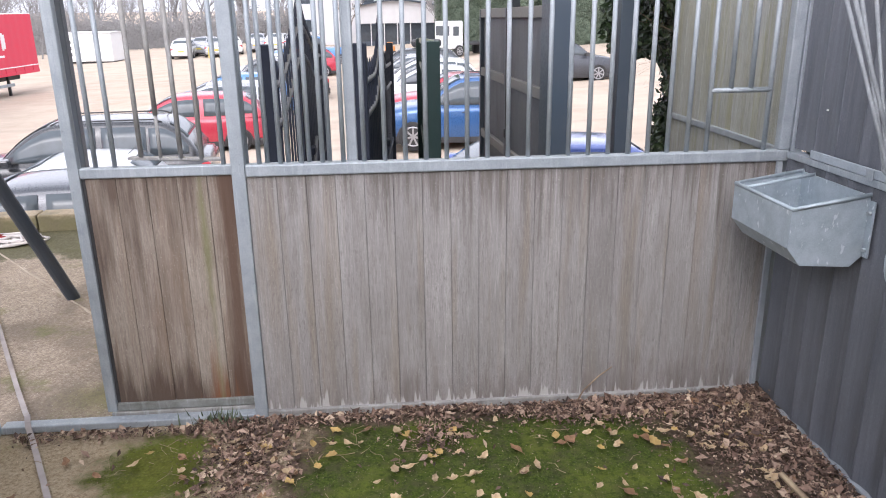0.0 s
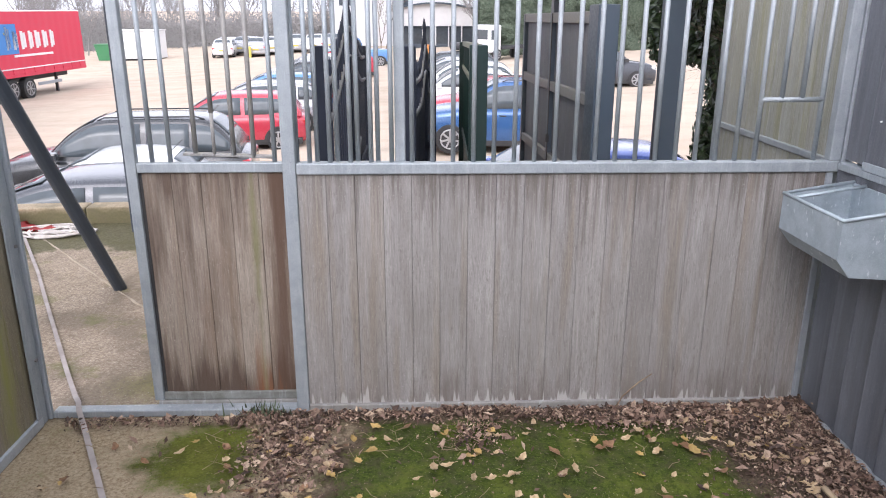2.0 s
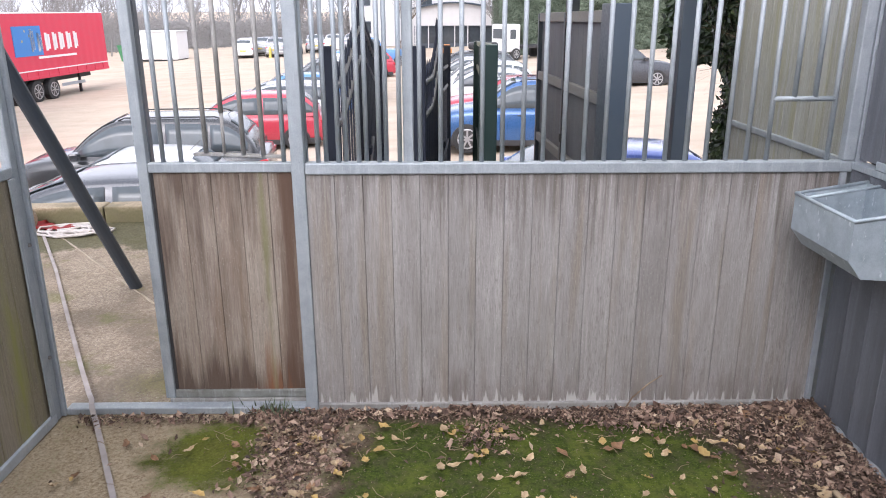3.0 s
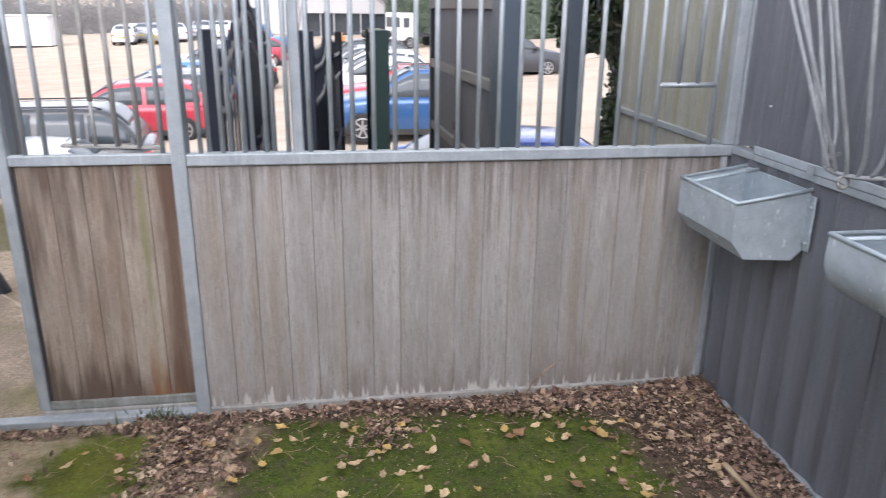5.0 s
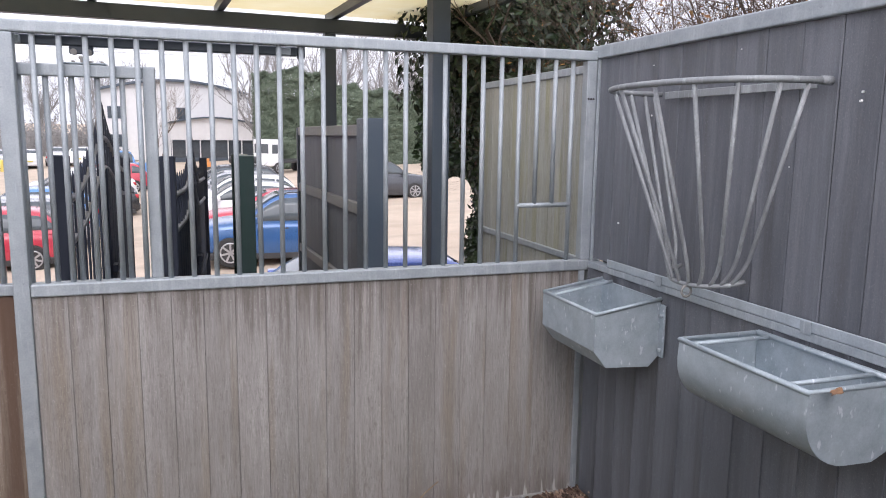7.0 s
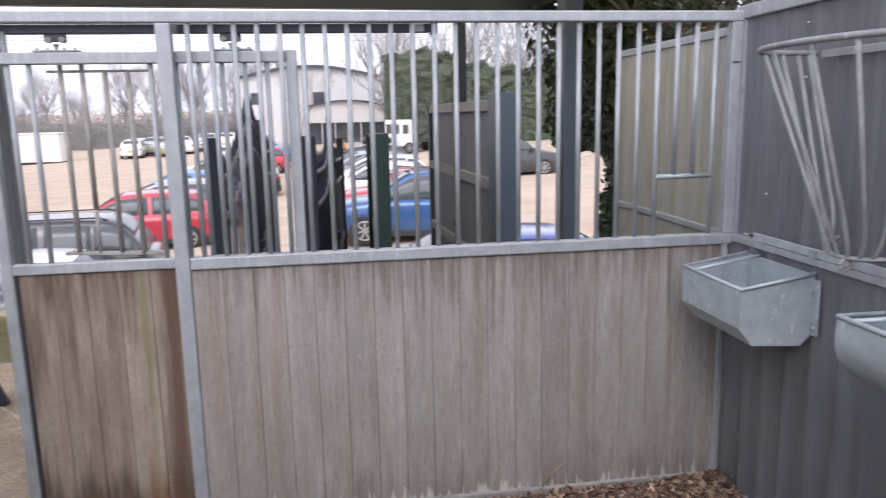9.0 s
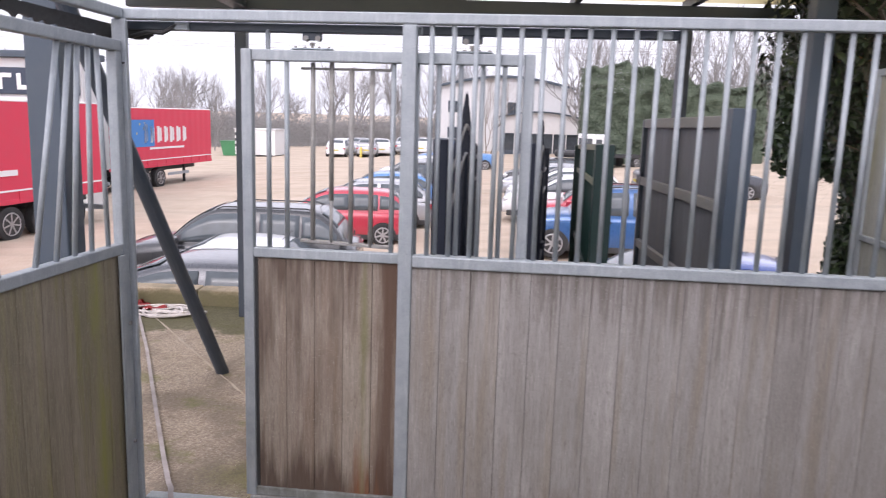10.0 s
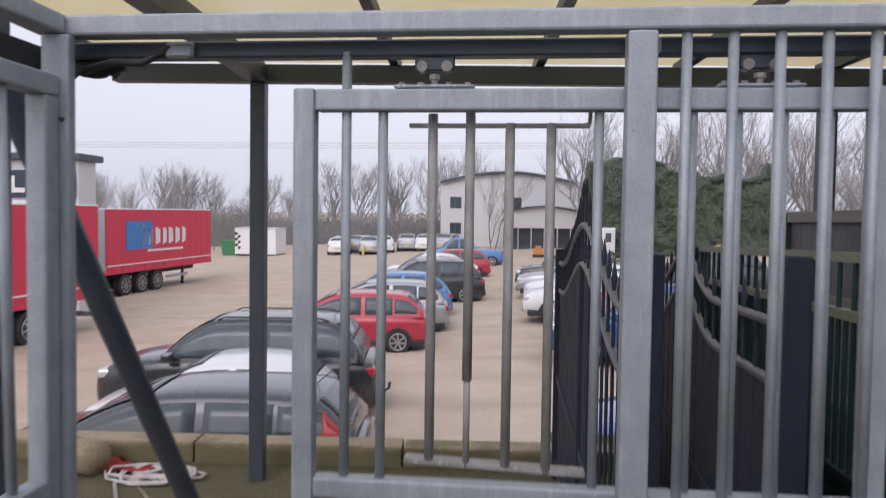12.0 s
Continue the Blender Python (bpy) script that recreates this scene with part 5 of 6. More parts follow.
def pickup(colour, x, y, turn, label, beacon, H=1.78):
    p = car(colour, x, y, turn, label, 5.0, 1.85, H, 1.04, 1.75, 1.15, 0.25)
    p.name, p["category"], p["group"] = "pickup_truck", "pickup truck", "parked pickups"
    if beacon:
        bar = part("beacon_bar", box(-0.15, 0.3, -0.6, 0.6, H + 0.02, H + 0.16, 0.03, 2), AMBER, p, "amber light bar")
        for yy in (-0.45, -0.15, 0.15, 0.45):
            part("lens", box(0.0, 0.15, yy - 0.07, yy + 0.07, H + 0.161, H + 0.2, 0.01), CLEAR_LAMP, bar)
        for xx in (-0.3, 0.45):
            part("rack_hoop", tube([(xx, -0.7, H - 0.06), (xx, -0.7, H + 0.38), (xx, 0.7, H + 0.38), (xx, 0.7, H - 0.06)], 0.03, 6), BLACK_TRIM, p)
        for sgn in (-1, 1):
            part("rack_rail", tube([(-0.3, sgn * 0.7, H + 0.38), (0.45, sgn * 0.7, H + 0.38)], 0.028, 6), BLACK_TRIM, p)
            part("bed_hoop", tube([(-0.7, sgn * 0.7, H - 0.05), (-1.7, sgn * 0.75, 1.1)], 0.03, 6), BLACK_TRIM, p)
    return p


AMBER = paint("amber_lamp", (0.72, 0.42, 0.04), 0.3, 0.0, 0.1, 0.5)
pickup("grey", 6.2, 27.5, 0, "black double-cab pickup with an amber light bar and roof rack", True, 1.64)
pickup("pale blue", -4.6, 45.0, 190, "blue pickup truck parked by the far building", False)


def far_cars():
    """A far line of parked cars, copied from two built ones."""
    a = car("silver", -13.4, 62.5, 95, "silver car in the far line", 4.3, 1.78, 1.55)
    b = car("white", -16.2, 63.0, 95, "white car in the far line", 4.3, 1.78, 1.5)
    for o in (a, b):
        o["group"] = "far line of cars"
    for i in range(6):
        xx = -6.6 - 2.0 * i
        copy_thing((a, b)[i % 2], pose(xx, 64.5 + 1.2 * (i % 3), ground_z(xx), 0, 0, 75 + 9 * (i % 4)))


far_cars()


def trailer(x, y, turn, marks, z, L=13.6, axles=(-5.2, -3.9, -2.6)):
    """A curtain-sided lorry trailer, its front along +x."""
    t = thing("lorry_trailer", "red curtain-sided lorry trailer with white lettering blocks", "trailer", pose(x, y, z, 0, 0, turn), group="lorry trailers")
    W = 2.5
    h = W / 2
    part("roof", box(-L / 2, L / 2, -h, h, 3.92, 3.98, 0.02), WHITE_MARK, t)
    part("headboard", box(L / 2 - 0.08, L / 2, -h, h, 1.15, 3.92, 0.02), RED_CURTAIN, t)
    part("rear_door", box(-L / 2, -L / 2 + 0.06, -h, h, 1.15, 3.92, 0.02), GREY_WALL, t)
    for s in (-1, 1):
        bm = bmesh.new()
        n = 90
        lo, hi = [], []
        for i in range(n + 1):
            xx = -L / 2 + 0.07 + (L - 0.16) * i / n
            b = s * (h + 0.006 + 0.010 * math.sin(i * 1.1) + 0.006 * math.sin(i * 0.37))
            lo.append(bm.verts.new((xx, b, 1.2)))
            hi.append(bm.verts.new((xx, s * h, 3.93)))
        for i in range(n):
            bm.faces.new((lo[i], lo[i + 1], hi[i + 1], hi[i]) if s < 0 else (lo[i + 1], lo[i], hi[i], hi[i + 1]))
        cur = part("curtain", bm, RED_CURTAIN, t, smooth=True)
        part("white_stripe", box(-L / 2 + 0.1, L / 2 - 0.1, min(s * h, s * (h + 0.03)), max(s * h, s * (h + 0.03)), 1.42, 1.47, 0), WHITE_MARK, cur)
        part("side_rave", box(-L / 2, L / 2, min(s * (h - 0.06), s * (h + 0.02)), max(s * (h - 0.06), s * (h + 0.02)), 1.06, 1.2, 0.01), RED_CURTAIN, t)
        for i in range(int(L / 0.84)):
            xx = -L / 2 + 0.5 + i * 0.84
            part("strap", box(xx - 0.025, xx + 0.025, min(s * h, s * (h + 0.03)), max(s * h, s * (h + 0.03)), 1.08, 1.42, 0), RED_CURTAIN, cur)
        for mx, mz, mw, mh, mat in marks:
            part("marking", box(mx - mw / 2, mx + mw / 2, min(s * h, s * (h + 0.034)), max(s * h, s * (h + 0.034)), mz - mh / 2, mz + mh / 2, 0), mat, cur)
        for wx in axles:
            add_wheel(t, wx, s * (h - 0.02), 0.5, s, 0.34)
        part("landing_leg", box(L * 0.27, L * 0.27 + 0.12, s * 0.7 - 0.06, s * 0.7 + 0.06, 0.02, 1.05, 0.01), BLACK_TRIM, t)
        part("side_guard", box(axles[-1] + 0.8, L * 0.24, s * h * 0.94 - 0.02, s * h * 0.94 + 0.02, 0.55, 0.7, 0.01), STEEL, t)
    part("chassis", box(-L / 2 + 0.1, L / 2 - 0.6, -0.5, 0.5, 0.75, 1.06, 0.02), BLACK_TRIM, t)
    part("underrun", box(-L / 2, -L / 2 + 0.12, -1.15, 1.15, 0.45, 0.6, 0.01), STEEL, t)
    return t


def word_marks(x0, z, size, letters, gap):
    """Plain white blocks in the rhythm of a word that is not spelt out, the first one larger."""
    out, xx = [], x0
    for i in range(letters):
        h = size * (1.25 if i == 0 else 1.0)
        w = size * (0.62 if i % 3 else 0.5)
        out += [(xx, z + (h - size) / 2, w * 0.36, h, WHITE_MARK), (xx + w * 0.42, z + (h - size) / 2, w * 0.3, h * 0.82, WHITE_MARK)]
        xx += w + gap
    return out


FAR_MARKS = [(-2.15, 2.75, 2.1, 1.3, BLUE_MARK)] + [(-2.6 + 0.28 * i, 2.75 + 0.45 * math.sin(i * 1.3), 0.1, 0.1, YELLOW_MARK) for i in range(3)] + word_marks(-1.9, 2.68, 0.8, 7, 0.14) + [(0.1, 2.0, 3.2, 0.1, WHITE_MARK)]
NEAR_MARKS = word_marks(-1.6, 2.8, 0.85, 5, 0.25) + [(-1.2, 1.95, 3.4, 0.16, WHITE_MARK)]
trailer(-20.1, 34.05, 84, FAR_MARKS, -2.28, 9.5, (-3.2, -1.9, -0.6))
trailer(-17.2, 14.4, 262, NEAR_MARKS, -2.16)


# ---------------------------------------------------------------- car park: buildings
def workshop():
    """The lorry workshop behind the trailers: pale cladding under a dark sign band."""
    b = thing("workshop", "pale grey workshop building with a dark blue sign band", "building", pose(-17.1, 23.4, -2.2, 0, 0, 2))
    part("wall", box(-18, 0, 0, 1.2, 0, 5.55, 0.02), WHITE_WALL, b)
    part("wall", box(-18, -7, 1.2, 12, 0, 5.5, 0.02), WHITE_WALL, b)
    part("roof_edge", box(-18.2, 0.2, -0.25, 1.4, 5.55, 5.8, 0.03), DARK_POST, b)
    band = part("sign_band", box(-18, -0.08, -0.12, -0.001, 4.25, 5.2, 0.02), DARK_NAVY, b, "dark blue sign band with white lettering blocks")
    x = -0.3
    for i in range(22):
        w = 0.5 if i % 4 else 0.34
        part("letter_block", box(x - w, x - w * 0.7, -0.15, -0.121, 4.42, 5.0, 0), WHITE_MARK, band)
        part("letter_block", box(x - w * 0.7, x, -0.15, -0.121, 4.42 + 0.42 * (i % 2), 4.58 + 0.42 * (i % 2), 0), WHITE_MARK, band)
        x -= w + (0.2 if i % 6 else 0.5)
    part("strip", box(-18, -0.75, -0.14, -0.001, 4.05, 4.15, 0), WHITE_MARK, b)
    for i in range(13):
        part("cladding_rib", box(-0.6 - i * 1.4, -0.55 - i * 1.4, -0.04, -0.001, 0, 4.0, 0), WHITE_WALL, b)
    return b


DARK_NAVY = paint("navy_sign", (0.03, 0.045, 0.075), 0.5, 0.0, 0.2)
workshop()


def warehouse():
    """The white hall with its shallow barrel roof and the lower annexe in front."""
    w = thing("warehouse", "white barrel-roofed warehouse with a lower annexe and dark windows", "building", pose(-1.3, 70, -1.6))
    a, d = 6.5, 24
    arc = [(-a, 0.0)] + [(-a + 2 * a * i / 16, 6.1 + 1.0 * math.sin(math.pi * i / 16)) for i in range(17)] + [(a, 0.0)]
    part("hall", prism(arc, "y", 0, d), WHITE_WALL, w)
    for i in range(16):
        x0, x1 = -a + 2 * a * i / 16, -a + 2 * a * (i + 1) / 16
        z0, z1 = 6.1 + math.sin(math.pi * i / 16), 6.1 + math.sin(math.pi * (i + 1) / 16)
        bm = bmesh.new()
        add_prism(bm, [(x0, z0 + 0.01), (x1, z1 + 0.01), (x1, z1 + 0.22), (x0, z0 + 0.22)], "y", -0.5, d)
        part("roof_strip", bm, DARK_POST, w)
    for i in range(13):
        part("cladding_rib", box(-a + 0.5 + i, -a + 0.54 + i, -0.05, -0.001, 0, 6.0, 0), WHITE_WALL, w)
    for x, z in ((-5.6, 3.7), (-5.6, 1.2), (0.2, 3.7)):
        f = part("window", box(x, x + 1.1, -0.06, -0.002, z, z + 1.1, 0.01), DARK_POST, w)
        part("pane", box(x + 0.08, x + 0.52, -0.075, -0.062, z + 0.08, z + 1.02, 0), WINDOW_GLASS, f)
        part("pane", box(x + 0.58, x + 1.02, -0.075, -0.062, z + 0.08, z + 1.02, 0), WINDOW_GLASS, f)
    arc2 = [(-0.4, 2.0)] + [(-0.4 + 7.0 * i / 10, 3.35 + 0.5 * math.sin(math.pi * i / 10)) for i in range(11)] + [(6.6, 2.0)]
    an = part("annexe", prism(arc2, "y", -6.0, -0.1), WHITE_WALL, w)
    for i in range(10):
        x0, x1 = -0.6 + 7.4 * i / 10, -0.6 + 7.4 * (i + 1) / 10
        z0, z1 = 3.36 + 0.5 * math.sin(math.pi * i / 10), 3.36 + 0.5 * math.sin(math.pi * (i + 1) / 10)
        bm = bmesh.new()
        add_prism(bm, [(x0, z0), (x1, z1), (x1, z1 + 0.12), (x0, z0 + 0.12)], "y", -6.4, 0)
        part("annexe_roof_strip", bm, DARK_POST, an)
    part("shopfront", box(-0.4, 6.6, -5.7, -0.1, 0.0, 2.0, 0), DARK_POST, w)
    for i in range(6):
        part("pane", box(-0.25 + 1.15 * i, 0.75 + 1.15 * i, -5.74, -5.702, 0.5, 1.9, 0), WINDOW_GLASS, w)
        part("pillar", box(-0.36 + 1.15 * i, -0.28 + 1.15 * i, -5.95, -5.72, 0.0, 2.0, 0), WHITE_WALL, w)
    return w


warehouse()


def site_cabin(x, y, turn):
    z = ground_z(max(x, -40))
    c = thing("site_cabin", "white flat-roofed site cabin with a chequered end", "cabin", pose(x, y, z, 0, 0, turn))
    part("shell", box(-1.9, 1.9, -1.3, 1.3, 0.15, 2.4, 0.03), WHITE_MARK, c)
    part("roof_rim", box(-1.98, 1.98, -1.38, 1.38, 2.4, 2.5, 0.01), WHITE_WALL, c)
    part("skid", box(-1.8, 1.8, -1.2, 1.2, 0.0, 0.15, 0), BLACK_TRIM, c)
    part("door", box(-0.4, 0.5, -1.34, -1.302, 0.18, 2.15, 0.01), WHITE_WALL, c)
    for i in range(2):
        for j in range(6):
            if (i + j) % 2:
                part("chequer", box(-1.87 + 0.25 * i, -1.62 + 0.25 * i, -1.32, -1.302, 0.6 + 0.25 * j, 0.85 + 0.25 * j, 0), BLACK_TRIM, c)
    return c


site_cabin(-23.7, 64.0, -4)


def skip_bin():
    z = ground_z(-26.6)
    s = thing("waste_bin", "green steel waste skip beside the cabin", "skip", pose(-26.6, 65.5, z))
    part("hull", prism([(-0.9, 0.0), (0.9, 0.0), (1.15, 1.3), (-1.15, 1.3)], "y", -0.8, 0.8), SKIP_GREEN, s)
    part("rim", box(-1.2, 1.2, -0.85, 0.85, 1.301, 1.36, 0.01), SKIP_GREEN, s)


skip_bin()


def digger():
    """A small orange machine and barrier standing before the warehouse."""
    d = thing("orange_machine", "small orange plant machine parked by the warehouse", "machine", pose(0.6, 52, ground_z(0.6)) @ Matrix.Scale(0.4, 4))
    part("body", box(-0.9, 0.9, -0.6, 0.6, 0.5, 1.3, 0.08, 2), ORANGE, d)
    part("cab", box(-0.5, 0.5, -0.5, 0.5, 1.301, 2.0, 0.06, 2), ORANGE, d)
    part("track", box(-1.0, 1.0, -0.75, -0.4, 0.0, 0.5, 0.1, 2), BLACK_TRIM, d)
    part("track", box(-1.0, 1.0, 0.4, 0.75, 0.0, 0.5, 0.1, 2), BLACK_TRIM, d)
    b = thing("bollard", "yellow plastic bollard on the car park edge", "bollard", pose(-13.6, 60, ground_z(-13.6)))
    part("shaft", tube([(0, 0, 0), (0, 0, 0.8), (0, 0, 0.9)], [0.11, 0.11, 0.06], 12), YELLOW_MARK, b)


digger()


def box_van(x, y, turn):
    v = thing("box_lorry", "white lorry cab parked before the hedge", "lorry", pose(x, y, ground_z(x), 0, 0, turn) @ Matrix.Scale(0.8, 4))
    part("cab", box(0.7, 2.0, -1.0, 1.0, 0.6, 2.7, 0.14, 3), PAINTS["white"], v)
    part("windscreen", box(1.98, 2.012, -0.8, 0.8, 1.6, 2.35, 0.02), CAR_GLASS, v)
    for s in (-1, 1):
        part("side_window", box(1.2, 1.8, s * 1.0 - 0.01, s * 1.0 + 0.01, 1.6, 2.3, 0.004), CAR_GLASS, v)
        add_wheel(v, 1.2, s * 1.1, 0.45, s, 0.3)
        add_wheel(v, -2.6, s * 1.1, 0.45, s, 0.3)
    part("flatbed", box(-4.0, 0.68, -1.1, 1.1, 0.85, 1.05, 0.02), BLACK_TRIM, v)
    return v


box_van(4.9, 45.5, 215)


# ---------------------------------------------------------------- plants
def grow(bm, rnd, p, d, length, r, depth, spread=0.55, up=0.12, seg=4, taper=0.42, keep=0.6):
    """One limb and, from it, the smaller ones."""
    steps = 3
    pts, rad = [p.copy()], [r]
    for i in range(steps):
        d = (d + Vector((rnd.uniform(-1, 1), rnd.uniform(-1, 1), rnd.uniform(-0.6, 1))) * 0.16 + Vector((0, 0, up))).normalized()
        p = p + d * length / steps
        pts.append(p.copy())
        rad.append(r * (1 - taper * (i + 1) / steps))
    add_tube(bm, pts, rad, seg if depth > 1 else 3, cap=False)
    if depth == 0:
        return
    kids = rnd.randint(3, 4) if depth > 1 else rnd.randint(3, 5)
    for k in range(kids):
        j = rnd.randint(1, steps) if k else steps
        a = rnd.uniform(0, 2 * math.pi)
        side = d.orthogonal().normalized()
        side.rotate(Matrix.Rotation(a, 3, d))
        nd = (d + side * rnd.uniform(spread * 0.6, spread * 1.5)).normalized()
        grow(bm, rnd, pts[j], nd, length * rnd.uniform(0.55, 0.8), rad[j] * keep, depth - 1, spread, up, seg, taper, keep)


def bare_tree(seed, height, material, label, depth=4, stems=1, thick=0.013):
    rnd = random.Random(seed)
    t = thing("bare_tree", label, "tree", pose(0, 0, 0), group="bare trees on the skyline")
    bm = bmesh.new()
    for s in range(stems):
        a = rnd.uniform(0, 6.28)
        lean = Vector((math.cos(a) * 0.2, math.sin(a) * 0.2, 1)).normalized()
        grow(bm, rnd, Vector((0.3 * s * math.cos(a), 0.3 * s * math.sin(a), -0.2)), lean, height * 0.36, height * thick, depth, 0.62, 0.14, 4, 0.3, 0.72)
    part("trunk", bm, material, t)
    return t


LABEL_TREE = "leafless winter tree with fine twigs, greyed by painted haze"
prot = [bare_tree(11 + i, h, BARK_HAZED, LABEL_TREE, 5, 1 + i % 2) for i, h in enumerate((11, 13, 9.5, 12))]
rt = random.Random(5)
first = True
spots = []
for i in range(56):
    spots.append((-78 + 2.46 * i + rt.uniform(-2.4, 2.4), 92 + rt.uniform(-6, 16), rt.uniform(0.66, 1.08)))
for i in range(12):
    spots.append((-60 + 2.9 * i + rt.uniform(-1, 1), 70 + rt.uniform(-3, 3) + 0.1 * i, rt.uniform(0.5, 0.8)))
for i in range(14):
    spots.append((5 + 2.3 * i + rt.uniform(-1, 1), 60 + rt.uniform(-4, 6), rt.uniform(1.0, 1.4)))
for i, (x, y, s) in enumerate(spots):
    m = pose(x, y, -2.4, 0, 0, rt.uniform(0, 360)) @ Matrix.Scale(s, 4)
    if i < len(prot):
        prot[i].matrix_basis = m
    else:
        o = copy_thing(prot[i % 4], m)
        o.matrix_basis = m


birch = bare_tree(77, 7.5, BARK, "slender brown birch standing before the warehouse", 5, 2, 0.009)
birch.matrix_basis = pose(-2.9, 60, -1.6)


def leaf_cloud(bm, rnd, n, place, size):
    """n small folded leaves at the places that place() gives."""
    for _ in range(n):
        p, nrm = place(rnd)
        s = size * rnd.uniform(0.6, 1.35)
        d = (nrm + Vector((rnd.uniform(-1, 1), rnd.uniform(-1, 1), rnd.uniform(-1, 1))) * 0.7).normalized()
        u = d.orthogonal().normalized()
        u.rotate(Matrix.Rotation(rnd.uniform(0, 6.28), 3, d))
        v = d.cross(u)
        a = bm.verts.new(p - u * s)
        b = bm.verts.new(p + v * s * 0.55 + d * s * 0.2)
        c = bm.verts.new(p + u * s)
        e = bm.verts.new(p - v * s * 0.55 + d * s * 0.2)
        bm.faces.new((a, b, c))
        bm.faces.new((a, c, e))


def scrub_top(x):
    return 0.55 + 0.7 * noise.noise((x * 0.1, 0, 0)) + 0.6 * noise.noise((x * 0.5, 4, 0)) + 0.5 * noise.noise((x * 1.9, 9, 0))


def far_scrub():
    """A belt of tangled scrub under the skyline trees: a bank of close growth with a ragged leafy skin."""
    rnd = random.Random(21)
    bm = bmesh.new()

    def place(r):
        x = r.uniform(-95, 60)
        t = scrub_top(x)
        z = t + r.gauss(0, 0.55) if r.random() < 0.45 else r.uniform(-4.0, t)
        return Vector((x, 86.5 + r.uniform(-1.5, 2.5), z)), Vector((0, -1, 0.3))

    leaf_cloud(bm, rnd, 80000, place, 0.1)
    last = None
    for i in range(520):
        x = -95 + 0.3 * i
        pair = (bm.verts.new((x, 88, -4.5)), bm.verts.new((x, 89.5, scrub_top(x))))
        if last:
            bm.faces.new((last[0], pair[0], pair[1], last[1]))
        last = pair
    return tagged(part("far_scrub", bm, SCRUB_HAZED), "tangled winter scrub below the trees, greyed by painted haze", "scrub", kind="stuff")


# scrub colour lightened to grey, with the haze painted in
SCRUB_HAZED = leafy("haze_paled_scrub", (0.20, 0.195, 0.195), (0.31, 0.305, 0.30), 0.8)
far_scrub()


def conifer_hedge(x0, x1, y, top):
    h = thing("conifer_hedge", "tall clipped green conifer hedge with an uneven top", "hedge", pose(0, 0, 0))
    rnd = random.Random(9)
    # near-black block inside the foliage, standing in for the shade between leaves
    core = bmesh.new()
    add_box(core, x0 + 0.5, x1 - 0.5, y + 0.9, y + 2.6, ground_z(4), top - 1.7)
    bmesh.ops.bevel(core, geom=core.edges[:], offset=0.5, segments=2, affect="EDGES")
    part("core", core, HEDGE_SHADE, h)
    bm = bmesh.new()

    def place(r):
        x = r.uniform(x0, x1)
        t = top + 0.5 * noise.noise((x * 0.55, 0, 2)) + 0.45 * noise.noise((x * 1.9, 1, 2)) + 0.2 * noise.noise((x * 5, 3, 2)) - 0.9 * max(0, min(1, (x - 8.2) / 1.2)) - 0.1 * max(0, x - 11)
        if r.random() < 0.75:
            z = r.uniform(ground_z(4), t)
            yy = y + 0.7 * noise.noise((x * 0.9, z * 0.9, 7)) + 0.3 * noise.noise((x * 2.5, z * 2.5, 3)) + r.uniform(-0.1, 0.25) + max(0, z - t + 0.6) * 0.5
            return Vector((x, yy, z)), Vector((0, -1, 0.4))
        if r.random() < 0.4:
            e = x0 if r.random() < 0.5 else x1
            return Vector((e + r.uniform(-0.25, 0.25), y + r.uniform(0, 2.6), r.uniform(-1, top))), Vector((1 if e == x1 else -1, 0, 0.3))
        return Vector((x, y + r.uniform(0, 2.6), t + r.uniform(-0.2, 0.12))), Vector((0, -0.3, 1))

    leaf_cloud(bm, rnd, 130000, place, 0.06)
    part("foliage", bm, HEDGE_HAZED, h)
    return h


# inner shade of the hedge, put into the block's colour
HEDGE_SHADE = paint("hedge_inner_shade", (0.012, 0.02, 0.01), 0.9, 0.0, 0.2)
conifer_hedge(4.0, 16.0, 49, 5.35)


